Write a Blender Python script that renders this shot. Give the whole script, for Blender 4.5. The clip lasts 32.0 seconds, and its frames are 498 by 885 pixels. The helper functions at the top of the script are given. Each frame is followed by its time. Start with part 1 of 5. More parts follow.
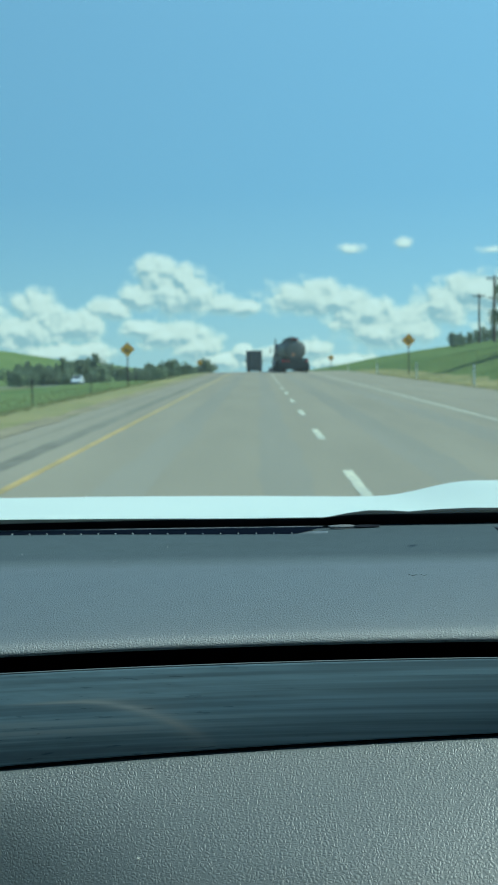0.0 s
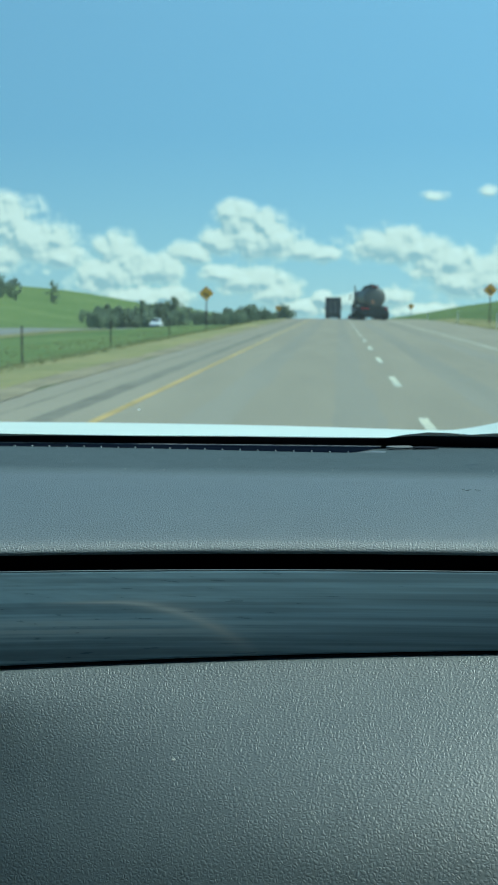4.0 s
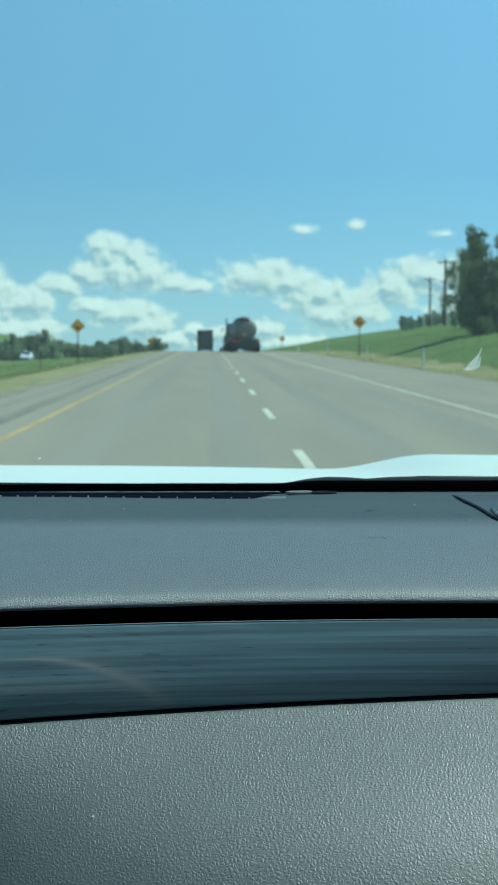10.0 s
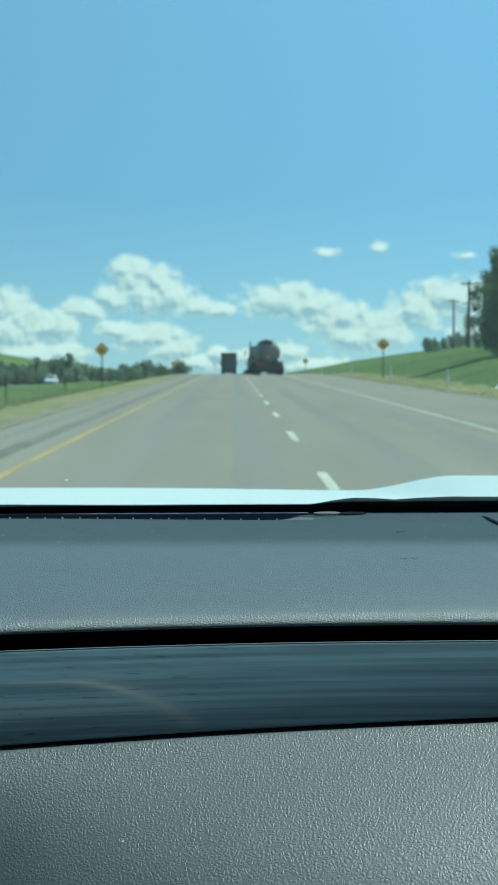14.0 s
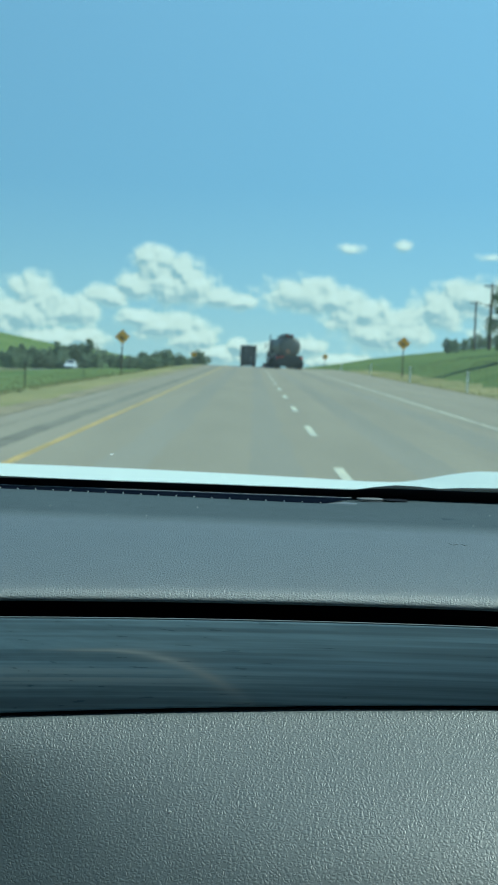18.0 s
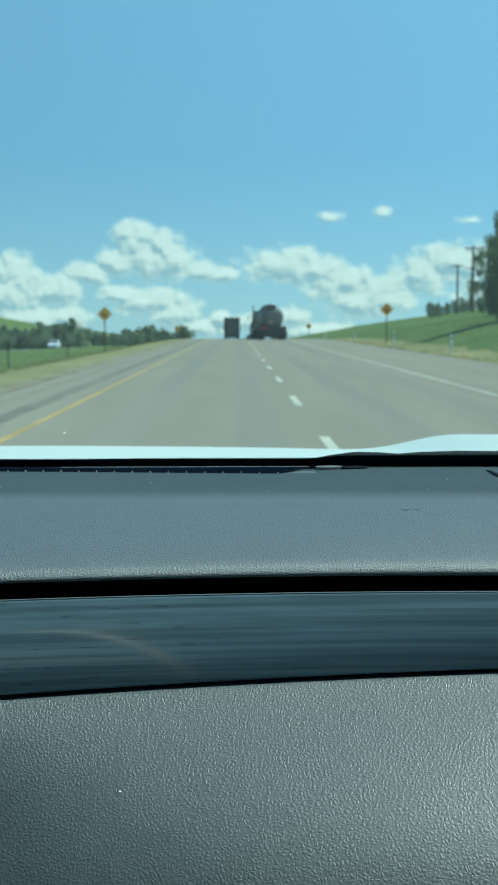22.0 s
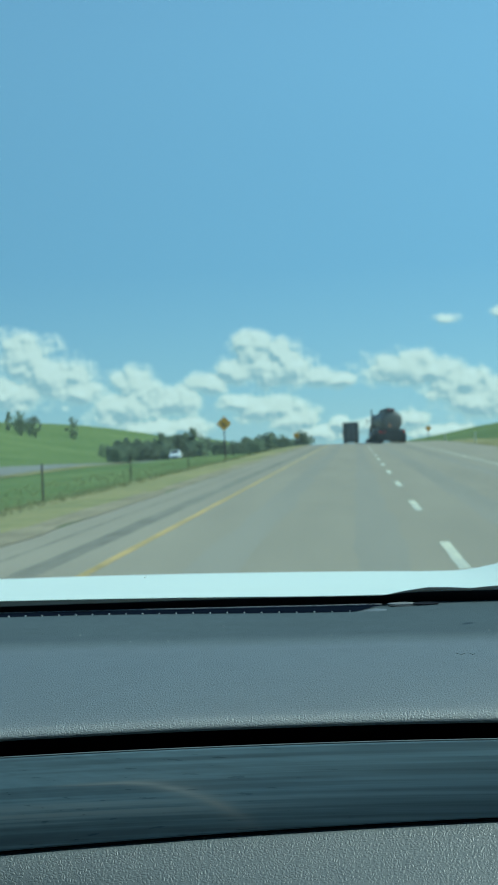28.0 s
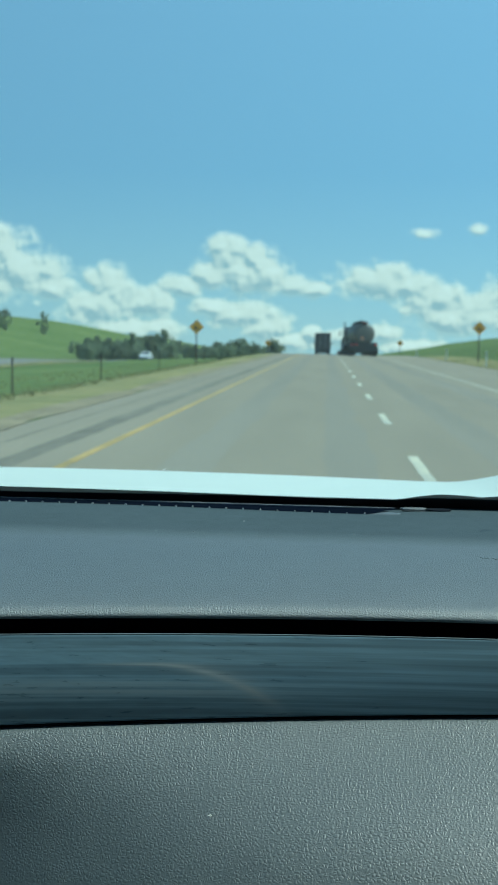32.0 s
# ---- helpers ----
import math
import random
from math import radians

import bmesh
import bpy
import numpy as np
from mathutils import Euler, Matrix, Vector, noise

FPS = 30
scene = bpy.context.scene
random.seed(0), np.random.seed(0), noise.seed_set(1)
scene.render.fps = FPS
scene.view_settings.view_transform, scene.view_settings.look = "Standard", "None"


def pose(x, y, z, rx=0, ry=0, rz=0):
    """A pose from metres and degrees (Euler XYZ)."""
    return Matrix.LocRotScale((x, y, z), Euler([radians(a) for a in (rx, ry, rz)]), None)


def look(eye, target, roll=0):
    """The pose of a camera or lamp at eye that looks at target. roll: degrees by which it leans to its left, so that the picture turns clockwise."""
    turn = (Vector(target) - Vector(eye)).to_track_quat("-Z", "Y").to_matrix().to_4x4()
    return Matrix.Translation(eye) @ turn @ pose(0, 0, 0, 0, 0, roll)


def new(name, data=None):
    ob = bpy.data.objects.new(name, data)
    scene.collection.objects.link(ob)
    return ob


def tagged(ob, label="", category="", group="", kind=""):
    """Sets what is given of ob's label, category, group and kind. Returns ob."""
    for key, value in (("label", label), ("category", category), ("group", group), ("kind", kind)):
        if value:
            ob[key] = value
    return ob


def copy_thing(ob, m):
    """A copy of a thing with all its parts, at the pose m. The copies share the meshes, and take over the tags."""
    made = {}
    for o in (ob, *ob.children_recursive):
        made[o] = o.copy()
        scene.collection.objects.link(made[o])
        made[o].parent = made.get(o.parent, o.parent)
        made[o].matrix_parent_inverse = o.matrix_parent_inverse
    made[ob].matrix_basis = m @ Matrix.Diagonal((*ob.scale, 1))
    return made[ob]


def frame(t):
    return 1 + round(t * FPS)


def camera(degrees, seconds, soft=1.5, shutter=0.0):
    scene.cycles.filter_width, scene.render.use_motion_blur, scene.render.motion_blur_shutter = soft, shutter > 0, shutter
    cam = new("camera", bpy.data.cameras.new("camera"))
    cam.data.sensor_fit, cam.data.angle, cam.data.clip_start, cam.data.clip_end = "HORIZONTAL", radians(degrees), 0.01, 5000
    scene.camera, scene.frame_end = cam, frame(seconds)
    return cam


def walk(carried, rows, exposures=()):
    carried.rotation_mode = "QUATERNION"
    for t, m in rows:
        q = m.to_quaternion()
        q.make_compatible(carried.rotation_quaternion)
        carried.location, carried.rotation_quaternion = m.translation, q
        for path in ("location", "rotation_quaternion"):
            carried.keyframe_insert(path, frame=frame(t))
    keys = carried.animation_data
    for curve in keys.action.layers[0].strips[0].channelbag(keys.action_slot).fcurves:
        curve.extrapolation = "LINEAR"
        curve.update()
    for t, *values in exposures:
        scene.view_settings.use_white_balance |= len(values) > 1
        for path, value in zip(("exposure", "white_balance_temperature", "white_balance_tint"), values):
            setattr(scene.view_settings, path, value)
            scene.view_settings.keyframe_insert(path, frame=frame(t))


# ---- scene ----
EYE = 1.33          # height of the eye over the road, metres
cam = camera(21.72, 32.0, soft=1.5)
cam.data.dof.use_dof = True
cam.data.dof.focus_distance = 0.86
cam.data.dof.aperture_fstop = 36.0

# seconds, eye x y z, yaw to the left, pitch up, roll (degrees)
ROWS = [
    (0.0, 0.004, -0.004, 1.346, 0.50, -3.69, -0.98), (0.5, -0.003, 0.004, 1.336, 0.39, -5.19, -0.23),
    (1.0, -0.024, 0.009, 1.332, 0.33, -5.59, 0.64), (1.5, -0.025, 0.006, 1.330, 0.79, -5.70, 1.03),
    (2.0, -0.030, 0.006, 1.326, 1.06, -5.89, 1.52), (2.5, -0.030, 0.000, 1.321, 1.46, -6.37, 2.23),
    (4.5, 0.045, 0.019, 1.317, 4.29, -5.92, -0.14), (5.0, 0.059, 0.020, 1.333, -1.14, -5.83, -3.13),
    (5.5, 0.057, 0.013, 1.342, -3.09, -5.54, -3.63), (6.0, 0.057, 0.014, 1.336, -3.55, -5.54, -3.09),
    (6.5, 0.052, 0.013, 1.333, -3.82, -5.69, -2.59), (7.0, 0.038, 0.008, 1.334, -3.66, -6.09, -2.06),
    (7.5, 0.029, 0.010, 1.335, -4.05, -6.11, -1.95), (8.0, 0.026, 0.010, 1.340, -3.98, -5.75, -2.51),
    (8.5, 0.023, 0.006, 1.336, -4.18, -5.75, -2.40), (9.0, 0.024, 0.017, 1.332, -3.45, -6.14, -2.31),
    (9.5, 0.009, 0.008, 1.334, -2.82, -5.60, -1.13), (10.0, -0.004, 0.006, 1.331, -1.73, -4.60, 0.11),
    (10.5, -0.014, 0.001, 1.338, -0.78, -3.36, 0.81), (11.0, -0.021, -0.002, 1.334, 0.59, -2.69, 1.77),
    (11.5, -0.024, -0.003, 1.329, 1.31, -2.98, 2.32), (12.0, -0.032, -0.002, 1.327, 1.87, -3.73, 1.96),
    (12.5, -0.020, 0.004, 1.326, 1.92, -3.97, 0.90), (13.0, -0.007, 0.012, 1.326, 0.87, -3.86, -0.20),
    (13.5, -0.002, 0.015, 1.330, -0.32, -3.76, -0.70), (14.0, -0.007, 0.012, 1.329, -0.67, -3.60, -0.18),
    (14.5, -0.007, 0.011, 1.327, -0.41, -3.75, 0.38), (16.5, -0.025, 0.010, 1.328, -0.01, -3.62, 1.47),
    (17.0, -0.029, 0.013, 1.320, -0.27, -3.88, 1.82), (17.5, -0.033, 0.010, 1.320, 0.04, -4.00, 2.02),
    (18.0, -0.034, 0.013, 1.318, 0.02, -3.92, 2.25), (18.5, -0.039, 0.013, 1.317, -0.31, -3.94, 2.56),
    (19.0, -0.023, 0.016, 1.324, -0.54, -4.00, 1.63), (19.5, -0.017, 0.011, 1.324, -0.68, -4.11, 1.38),
    (20.0, -0.036, 0.011, 1.314, -0.04, -5.05, 2.08), (20.5, -0.029, 0.012, 1.318, 0.24, -5.21, 1.80),
    (21.0, -0.032, 0.015, 1.321, 0.23, -5.18, 1.74), (21.5, -0.028, 0.017, 1.319, 0.15, -5.11, 1.02),
    (22.0, -0.005, 0.026, 1.317, -0.54, -5.14, -0.08), (22.5, -0.013, 0.019, 1.323, -0.76, -5.06, 0.05),
    (23.0, -0.009, 0.014, 1.326, -0.39, -4.70, -0.01), (23.5, -0.003, 0.013, 1.325, -0.33, -4.82, -0.09),
    (24.0, -0.003, 0.007, 1.329, -0.21, -4.71, -0.32), (24.5, 0.000, -0.001, 1.339, 0.43, -3.99, -0.66),
    (25.0, -0.006, -0.008, 1.337, 0.93, -3.66, -0.00), (25.5, -0.018, -0.013, 1.335, 1.16, -3.80, 0.51),
    (27.5, 0.035, -0.018, 1.349, 4.13, -1.14, -2.05), (28.0, 0.042, -0.017, 1.352, 4.72, -0.38, -2.05),
    (28.5, 0.049, -0.018, 1.355, 4.92, 0.17, -2.20), (29.0, 0.051, -0.019, 1.350, 5.01, 0.16, -1.98),
    (29.5, 0.052, -0.020, 1.352, 5.60, -0.37, -1.39), (30.0, 0.047, -0.019, 1.350, 6.16, -0.95, -0.85),
    (30.5, 0.042, -0.016, 1.343, 6.02, -2.68, 0.20), (31.0, 0.041, -0.020, 1.342, 4.79, -4.29, 0.61),
    (31.5, 0.035, -0.028, 1.344, 4.23, -4.77, 1.04), (32.0, -0.007, -0.032, 1.346, 3.36, -4.54, 1.16)]


def aim(t, x, y, z, yaw, pitch, roll):
    a, p = radians(yaw), radians(pitch)
    ahead = Vector((-math.sin(a) * math.cos(p), math.cos(a) * math.cos(p), math.sin(p)))
    eye = Vector((x, y, z))
    return t, look(eye, eye + ahead, roll)


walk(cam, [aim(*row) for row in ROWS], [(0, 0.08, 5700, -18), (2.5, 0.10, 5700, -18), (6, 0.17, 5700, -18), (9, 0.17, 5700, -18), (11, 0.09, 5700, -18), (14, 0.14, 5700, -18), (19, 0.10, 5700, -18), (25, 0.10, 5700, -18), (27.5, 0.0, 5600, -18), (30, 0.0, 5600, -18), (32, 0.06, 5700, -18)])

# ---- light ----
SUN_EL, SUN_AZ = 56.0, 97.0     # degrees; azimuth to the right of straight ahead
world = bpy.data.worlds.new("sky")
scene.world = world
world.use_nodes = True
wn = world.node_tree
sky = wn.nodes.new("ShaderNodeTexSky")
sky.sky_type = "NISHITA"
sky.sun_disc = False
sky.sun_elevation, sky.sun_rotation = radians(SUN_EL), radians(SUN_AZ)
sky.air_density, sky.dust_density, sky.ozone_density, sky.altitude = 0.9, 0.1, 3.0, 1200
wn.links.new(sky.outputs[0], wn.nodes["Background"].inputs[0])
wn.nodes["Background"].inputs[1].default_value = 0.13
sun = new("sun", bpy.data.lights.new("sun", "SUN"))
sun.data.energy, sun.data.angle, sun.data.color = 4.0, radians(0.53), (1.0, 0.96, 0.90)
se, sa = radians(SUN_EL), radians(SUN_AZ)
SUN_DIR = Vector((math.sin(sa) * math.cos(se), math.cos(sa) * math.cos(se), math.sin(se)))
sun.matrix_world = look(SUN_DIR * 50, (0, 0, 0))


# ---- materials ----
def mat(name, base, rough=0.6, metal=0.0, spec=0.5, var=0.0, scale=3.0, tint=None, bump=0.0, bump_scale=40.0,
        stretch=(1, 1, 1), coarse=0.0, coat=0.0, rand=0.0):
    """Principled material; colour varies on two noise scales, relief from a finer one."""
    m = bpy.data.materials.new(name)
    m.use_nodes = True
    nt = m.node_tree
    n, l = nt.nodes, nt.links
    b = n["Principled BSDF"]
    b.inputs["Base Color"].default_value = (*base, 1)
    b.inputs["Roughness"].default_value = rough
    b.inputs["Metallic"].default_value = metal
    b.inputs["Specular IOR Level"].default_value = spec
    b.inputs["Coat Weight"].default_value = coat
    co = n.new("ShaderNodeTexCoord")
    mp = n.new("ShaderNodeMapping")
    mp.inputs["Scale"].default_value = stretch
    l.new(co.outputs["Object"], mp.inputs[0])
    if var:
        t1, t2 = n.new("ShaderNodeTexNoise"), n.new("ShaderNodeTexNoise")
        t1.inputs["Scale"].default_value, t1.inputs["Detail"].default_value = scale, 6
        t2.inputs["Scale"].default_value, t2.inputs["Detail"].default_value = scale * 0.09, 4
        l.new(mp.outputs[0], t1.inputs[0]), l.new(mp.outputs[0], t2.inputs[0])
        mixn = n.new("ShaderNodeMath")
        mixn.operation = "MULTIPLY_ADD"
        mixn.inputs[1].default_value = 0.5
        half = n.new("ShaderNodeMath")
        half.operation = "MULTIPLY"
        half.inputs[1].default_value = 0.5
        l.new(t2.outputs[0], half.inputs[0])
        l.new(t1.outputs[0], mixn.inputs[0]), l.new(half.outputs[0], mixn.inputs[2])
        ramp = n.new("ShaderNodeValToRGB")
        other = tint or tuple(c * (1 - var) for c in base)
        ramp.color_ramp.elements[0].position, ramp.color_ramp.elements[1].position = 0.36, 0.64
        ramp.color_ramp.elements[0].color = (*other, 1)
        ramp.color_ramp.elements[1].color = (*[min(c * (1 + 0.35 * var), 0.95) for c in base], 1)
        l.new(mixn.outputs[0], ramp.inputs[0])
        out = ramp.outputs[0]
        if rand:
            info = n.new("ShaderNodeObjectInfo")
            hsv = n.new("ShaderNodeHueSaturation")
            mr = n.new("ShaderNodeMapRange")
            mr.inputs[3].default_value, mr.inputs[4].default_value = 1 - rand, 1 + rand
            l.new(info.outputs["Random"], mr.inputs[0]), l.new(mr.outputs[0], hsv.inputs["Value"])
            l.new(out, hsv.inputs["Color"])
            out = hsv.outputs[0]
        l.new(out, b.inputs["Base Color"])
        rr = n.new("ShaderNodeMapRange")
        rr.inputs[3].default_value, rr.inputs[4].default_value = max(rough - 0.08, 0.02), min(rough + 0.08, 1)
        l.new(t1.outputs[0], rr.inputs[0]), l.new(rr.outputs[0], b.inputs["Roughness"])
    if bump:
        t3 = n.new("ShaderNodeTexNoise")
        t3.inputs["Scale"].default_value, t3.inputs["Detail"].default_value = bump_scale, 5
        l.new(mp.outputs[0], t3.inputs[0])
        bp = n.new("ShaderNodeBump")
        bp.inputs["Strength"].default_value, bp.inputs["Distance"].default_value = 1.0, bump
        l.new(t3.outputs[0], bp.inputs["Height"]), l.new(bp.outputs[0], b.inputs["Normal"])
    return m


def leather(name, base, rough, grain, depth, spec=0.5, ior=1.5, matt_from=None):
    """Moulded dashboard skin: pebbled cells with creases between them, and faint dust."""
    m = mat(name, base, rough, 0, spec, 0.12, 60.0)
    n, l = m.node_tree.nodes, m.node_tree.links
    b = n["Principled BSDF"]
    b.inputs["IOR"].default_value = ior
    co = [x for x in n if x.type == "TEX_COORD"][0]
    warp = n.new("ShaderNodeTexNoise")
    warp.inputs["Scale"].default_value, warp.inputs["Detail"].default_value = grain * 0.7, 3
    mixv = n.new("ShaderNodeMixRGB")
    mixv.blend_type, mixv.inputs[0].default_value = "LINEAR_LIGHT", 0.0016
    l.new(co.outputs["Object"], warp.inputs[0])
    l.new(co.outputs["Object"], mixv.inputs[1]), l.new(warp.outputs["Color"], mixv.inputs[2])
    vo = n.new("ShaderNodeTexVoronoi")
    vo.feature = "DISTANCE_TO_EDGE"
    vo.inputs["Scale"].default_value = grain
    l.new(mixv.outputs[0], vo.inputs["Vector"])
    cell = n.new("ShaderNodeMapRange")              # flat pebbles, narrow creases
    cell.interpolation_type = "SMOOTHSTEP"
    cell.inputs[1].default_value, cell.inputs[2].default_value = 0.0, 0.36
    l.new(vo.outputs["Distance"], cell.inputs[0])
    no = n.new("ShaderNodeTexNoise")
    no.inputs["Scale"].default_value, no.inputs["Detail"].default_value = grain * 1.5, 4
    l.new(co.outputs["Object"], no.inputs[0])
    add = n.new("ShaderNodeMath")
    add.operation = "MULTIPLY_ADD"
    add.inputs[1].default_value = 0.45
    l.new(no.outputs[0], add.inputs[0]), l.new(cell.outputs[0], add.inputs[2])
    bp = n.new("ShaderNodeBump")
    bp.inputs["Strength"].default_value, bp.inputs["Distance"].default_value = 1.0, depth
    l.new(add.outputs[0], bp.inputs["Height"]), l.new(bp.outputs[0], b.inputs["Normal"])
    if matt_from:                                   # rougher and less specular towards the windscreen
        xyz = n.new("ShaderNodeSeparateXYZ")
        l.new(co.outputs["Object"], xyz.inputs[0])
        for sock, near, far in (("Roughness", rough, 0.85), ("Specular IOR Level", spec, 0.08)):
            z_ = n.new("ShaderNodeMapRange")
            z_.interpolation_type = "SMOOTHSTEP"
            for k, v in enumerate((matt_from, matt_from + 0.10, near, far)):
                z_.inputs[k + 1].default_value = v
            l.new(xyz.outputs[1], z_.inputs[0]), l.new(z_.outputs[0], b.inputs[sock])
    return m


M = {}
M["asphalt"] = mat("asphalt", (0.312, 0.264, 0.196), 0.9, 0, 0.3, 0.16, 0.8, None, 0.004, 60, (1, 0.12, 1))
M["asphalt_far"] = mat("asphalt_far", (0.24, 0.23, 0.20), 0.9, 0, 0.3, 0.2, 0.5, None, 0.004, 60)
M["tar"] = mat("tar", (0.245, 0.216, 0.168), 0.9, 0, 0.2, 0.4, 8, None, 0.002, 90)
M["track"] = mat("track", (0.288, 0.252, 0.198), 0.88, 0, 0.3, 0.16, 0.6, None, 0.003, 70, (1, 0.06, 1))
M["rumble"] = mat("rumble", (0.250, 0.220, 0.172), 0.9, 0, 0.2, 0.35, 3, None, 0.003, 60, (1, 0.3, 1))
M["yellow_line"] = mat("yellow_line", (0.53, 0.35, 0.125), 0.7, 0, 0.4, 0.35, 6, (0.3, 0.22, 0.08), 0.002, 120)
M["white_line"] = mat("white_line", (0.74, 0.66, 0.47), 0.7, 0, 0.4, 0.3, 7, (0.36, 0.36, 0.33), 0.002, 120)
M["faded_line"] = mat("faded_line", (0.56, 0.51, 0.39), 0.8, 0, 0.3, 0.35, 5, (0.33, 0.30, 0.24), 0.002, 120)
M["grass"] = mat("grass", (0.165, 0.195, 0.066), 0.95, 0, 0.1, 0.25, 0.35, (0.100, 0.145, 0.042), 0.06, 3)
M["dry_grass"] = mat("dry_grass", (0.345, 0.285, 0.135), 0.95, 0, 0.1, 0.3, 0.9, (0.20, 0.20, 0.085), 0.05, 6)
M["gravel"] = mat("gravel", (0.33, 0.27, 0.175), 0.95, 0, 0.2, 0.4, 5, None, 0.02, 25)
M["blades"] = mat("blades", (0.20, 0.21, 0.07), 0.9, 0, 0.1, 0.4, 0.8, (0.32, 0.28, 0.13))
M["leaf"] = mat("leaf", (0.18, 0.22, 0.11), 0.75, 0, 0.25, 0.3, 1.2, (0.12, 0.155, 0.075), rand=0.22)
# paler copy for far trees: haze is put into the leaf colour
M["leaf_hazed"] = mat("leaf_hazed", (0.30, 0.33, 0.215), 0.8, 0, 0.2, 0.3, 0.8, (0.21, 0.245, 0.155), rand=0.2)
M["bark"] = mat("bark", (0.30, 0.28, 0.24), 0.9, 0, 0.2, 0.5, 4, (0.12, 0.11, 0.09), 0.01, 20)
M["wood_pole"] = mat("wood_pole", (0.13, 0.10, 0.075), 0.9, 0, 0.2, 0.4, 4, None, 0.004, 30, (1, 1, 0.1))
M["steel"] = mat("steel", (0.42, 0.43, 0.44), 0.45, 0.9, 0.5, 0.3, 5)
M["rust_post"] = mat("rust_post", (0.09, 0.06, 0.045), 0.85, 0.2, 0.4, 0.4, 12)
M["post_white"] = mat("post_white", (0.7, 0.7, 0.66), 0.6, 0, 0.4, 0.2, 8)
M["sign_yellow"] = mat("sign_yellow", (0.75, 0.36, 0.02), 0.5, 0, 0.5, 0.15, 5)
M["sign_black"] = mat("sign_black", (0.02, 0.02, 0.02), 0.6, 0, 0.4, 0.2, 9)
M["sign_red"] = mat("sign_red", (0.5, 0.03, 0.03), 0.5, 0, 0.5, 0.15, 6)
M["tank"] = mat("tank", (0.15, 0.15, 0.137), 0.5, 0.3, 0.5, 0.3, 1.2, (0.10, 0.098, 0.085), 0.003, 2.0)
M["tank_end"] = mat("tank_end", (0.13, 0.13, 0.12), 0.55, 0.35, 0.5, 0.35, 1.5, (0.11, 0.108, 0.10), 0.003, 2.0)
M["placard"] = mat("placard", (0.50, 0.24, 0.14), 0.6, 0, 0.4, 0.3, 6)
M["dark_steel"] = mat("dark_steel", (0.05, 0.052, 0.055), 0.6, 0.5, 0.5, 0.4, 5, None, 0.002, 30)
M["rubber"] = mat("rubber", (0.022, 0.022, 0.023), 0.85, 0, 0.3, 0.4, 12, None, 0.004, 40)
M["rim"] = mat("rim", (0.4, 0.4, 0.4), 0.4, 0.9, 0.5, 0.3, 10)
M["cab_paint"] = mat("cab_paint", (0.045, 0.055, 0.07), 0.3, 0.1, 0.5, 0.3, 3, coat=0.5)
M["box_dark"] = mat("box_dark", (0.055, 0.055, 0.06), 0.55, 0.1, 0.5, 0.35, 1.5)
M["truck_white"] = mat("truck_white", (0.7, 0.71, 0.72), 0.35, 0, 0.5, 0.1, 3, coat=0.5)
M["truck_blue"] = mat("truck_blue", (0.05, 0.09, 0.2), 0.35, 0.1, 0.5, 0.2, 3, coat=0.5)
M["window_dark"] = mat("window_dark", (0.02, 0.025, 0.03), 0.08, 0, 0.6, 0.1, 3)
M["lamp_red"] = mat("lamp_red", (0.55, 0.02, 0.02), 0.3, 0, 0.5)
b_ = M["lamp_red"].node_tree.nodes["Principled BSDF"]
b_.inputs["Emission Color"].default_value, b_.inputs["Emission Strength"].default_value = (1, 0.02, 0.04, 1), 0.08
M["hood_paint"] = mat("hood_paint", (0.70, 0.725, 0.665), 0.5, 0, 0.35, 0.04, 4)
M["black_plastic"] = mat("black_plastic", (0.012, 0.013, 0.015), 0.6, 0, 0.4, 0.3, 30, None, 0.0003, 500)
M["frit"] = mat("frit", (0.009, 0.010, 0.013), 0.5, 0, 0.3, 0.3, 20)
# near-black without gloss, painting the shade inside gap and slot
M["gap_shade"] = mat("gap_shade", (0.005, 0.008, 0.015), 1.0, 0, 0.0, 0.2, 30)
M["rib"] = mat("rib", (0.35, 0.37, 0.38), 0.5, 0, 0.5, 0.2, 60)
M["rib_dark"] = mat("rib_dark", (0.13, 0.16, 0.18), 0.5, 0, 0.5, 0.2, 60)
M["wiper_rubber"] = mat("wiper_rubber", (0.004, 0.005, 0.005), 0.6, 0, 0.2, 0.4, 40)
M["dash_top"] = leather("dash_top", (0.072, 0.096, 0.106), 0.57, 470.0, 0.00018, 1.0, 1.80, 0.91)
M["dash_low"] = leather("dash_low", (0.046, 0.065, 0.070), 0.54, 440.0, 0.00014, 1.0, 1.7)


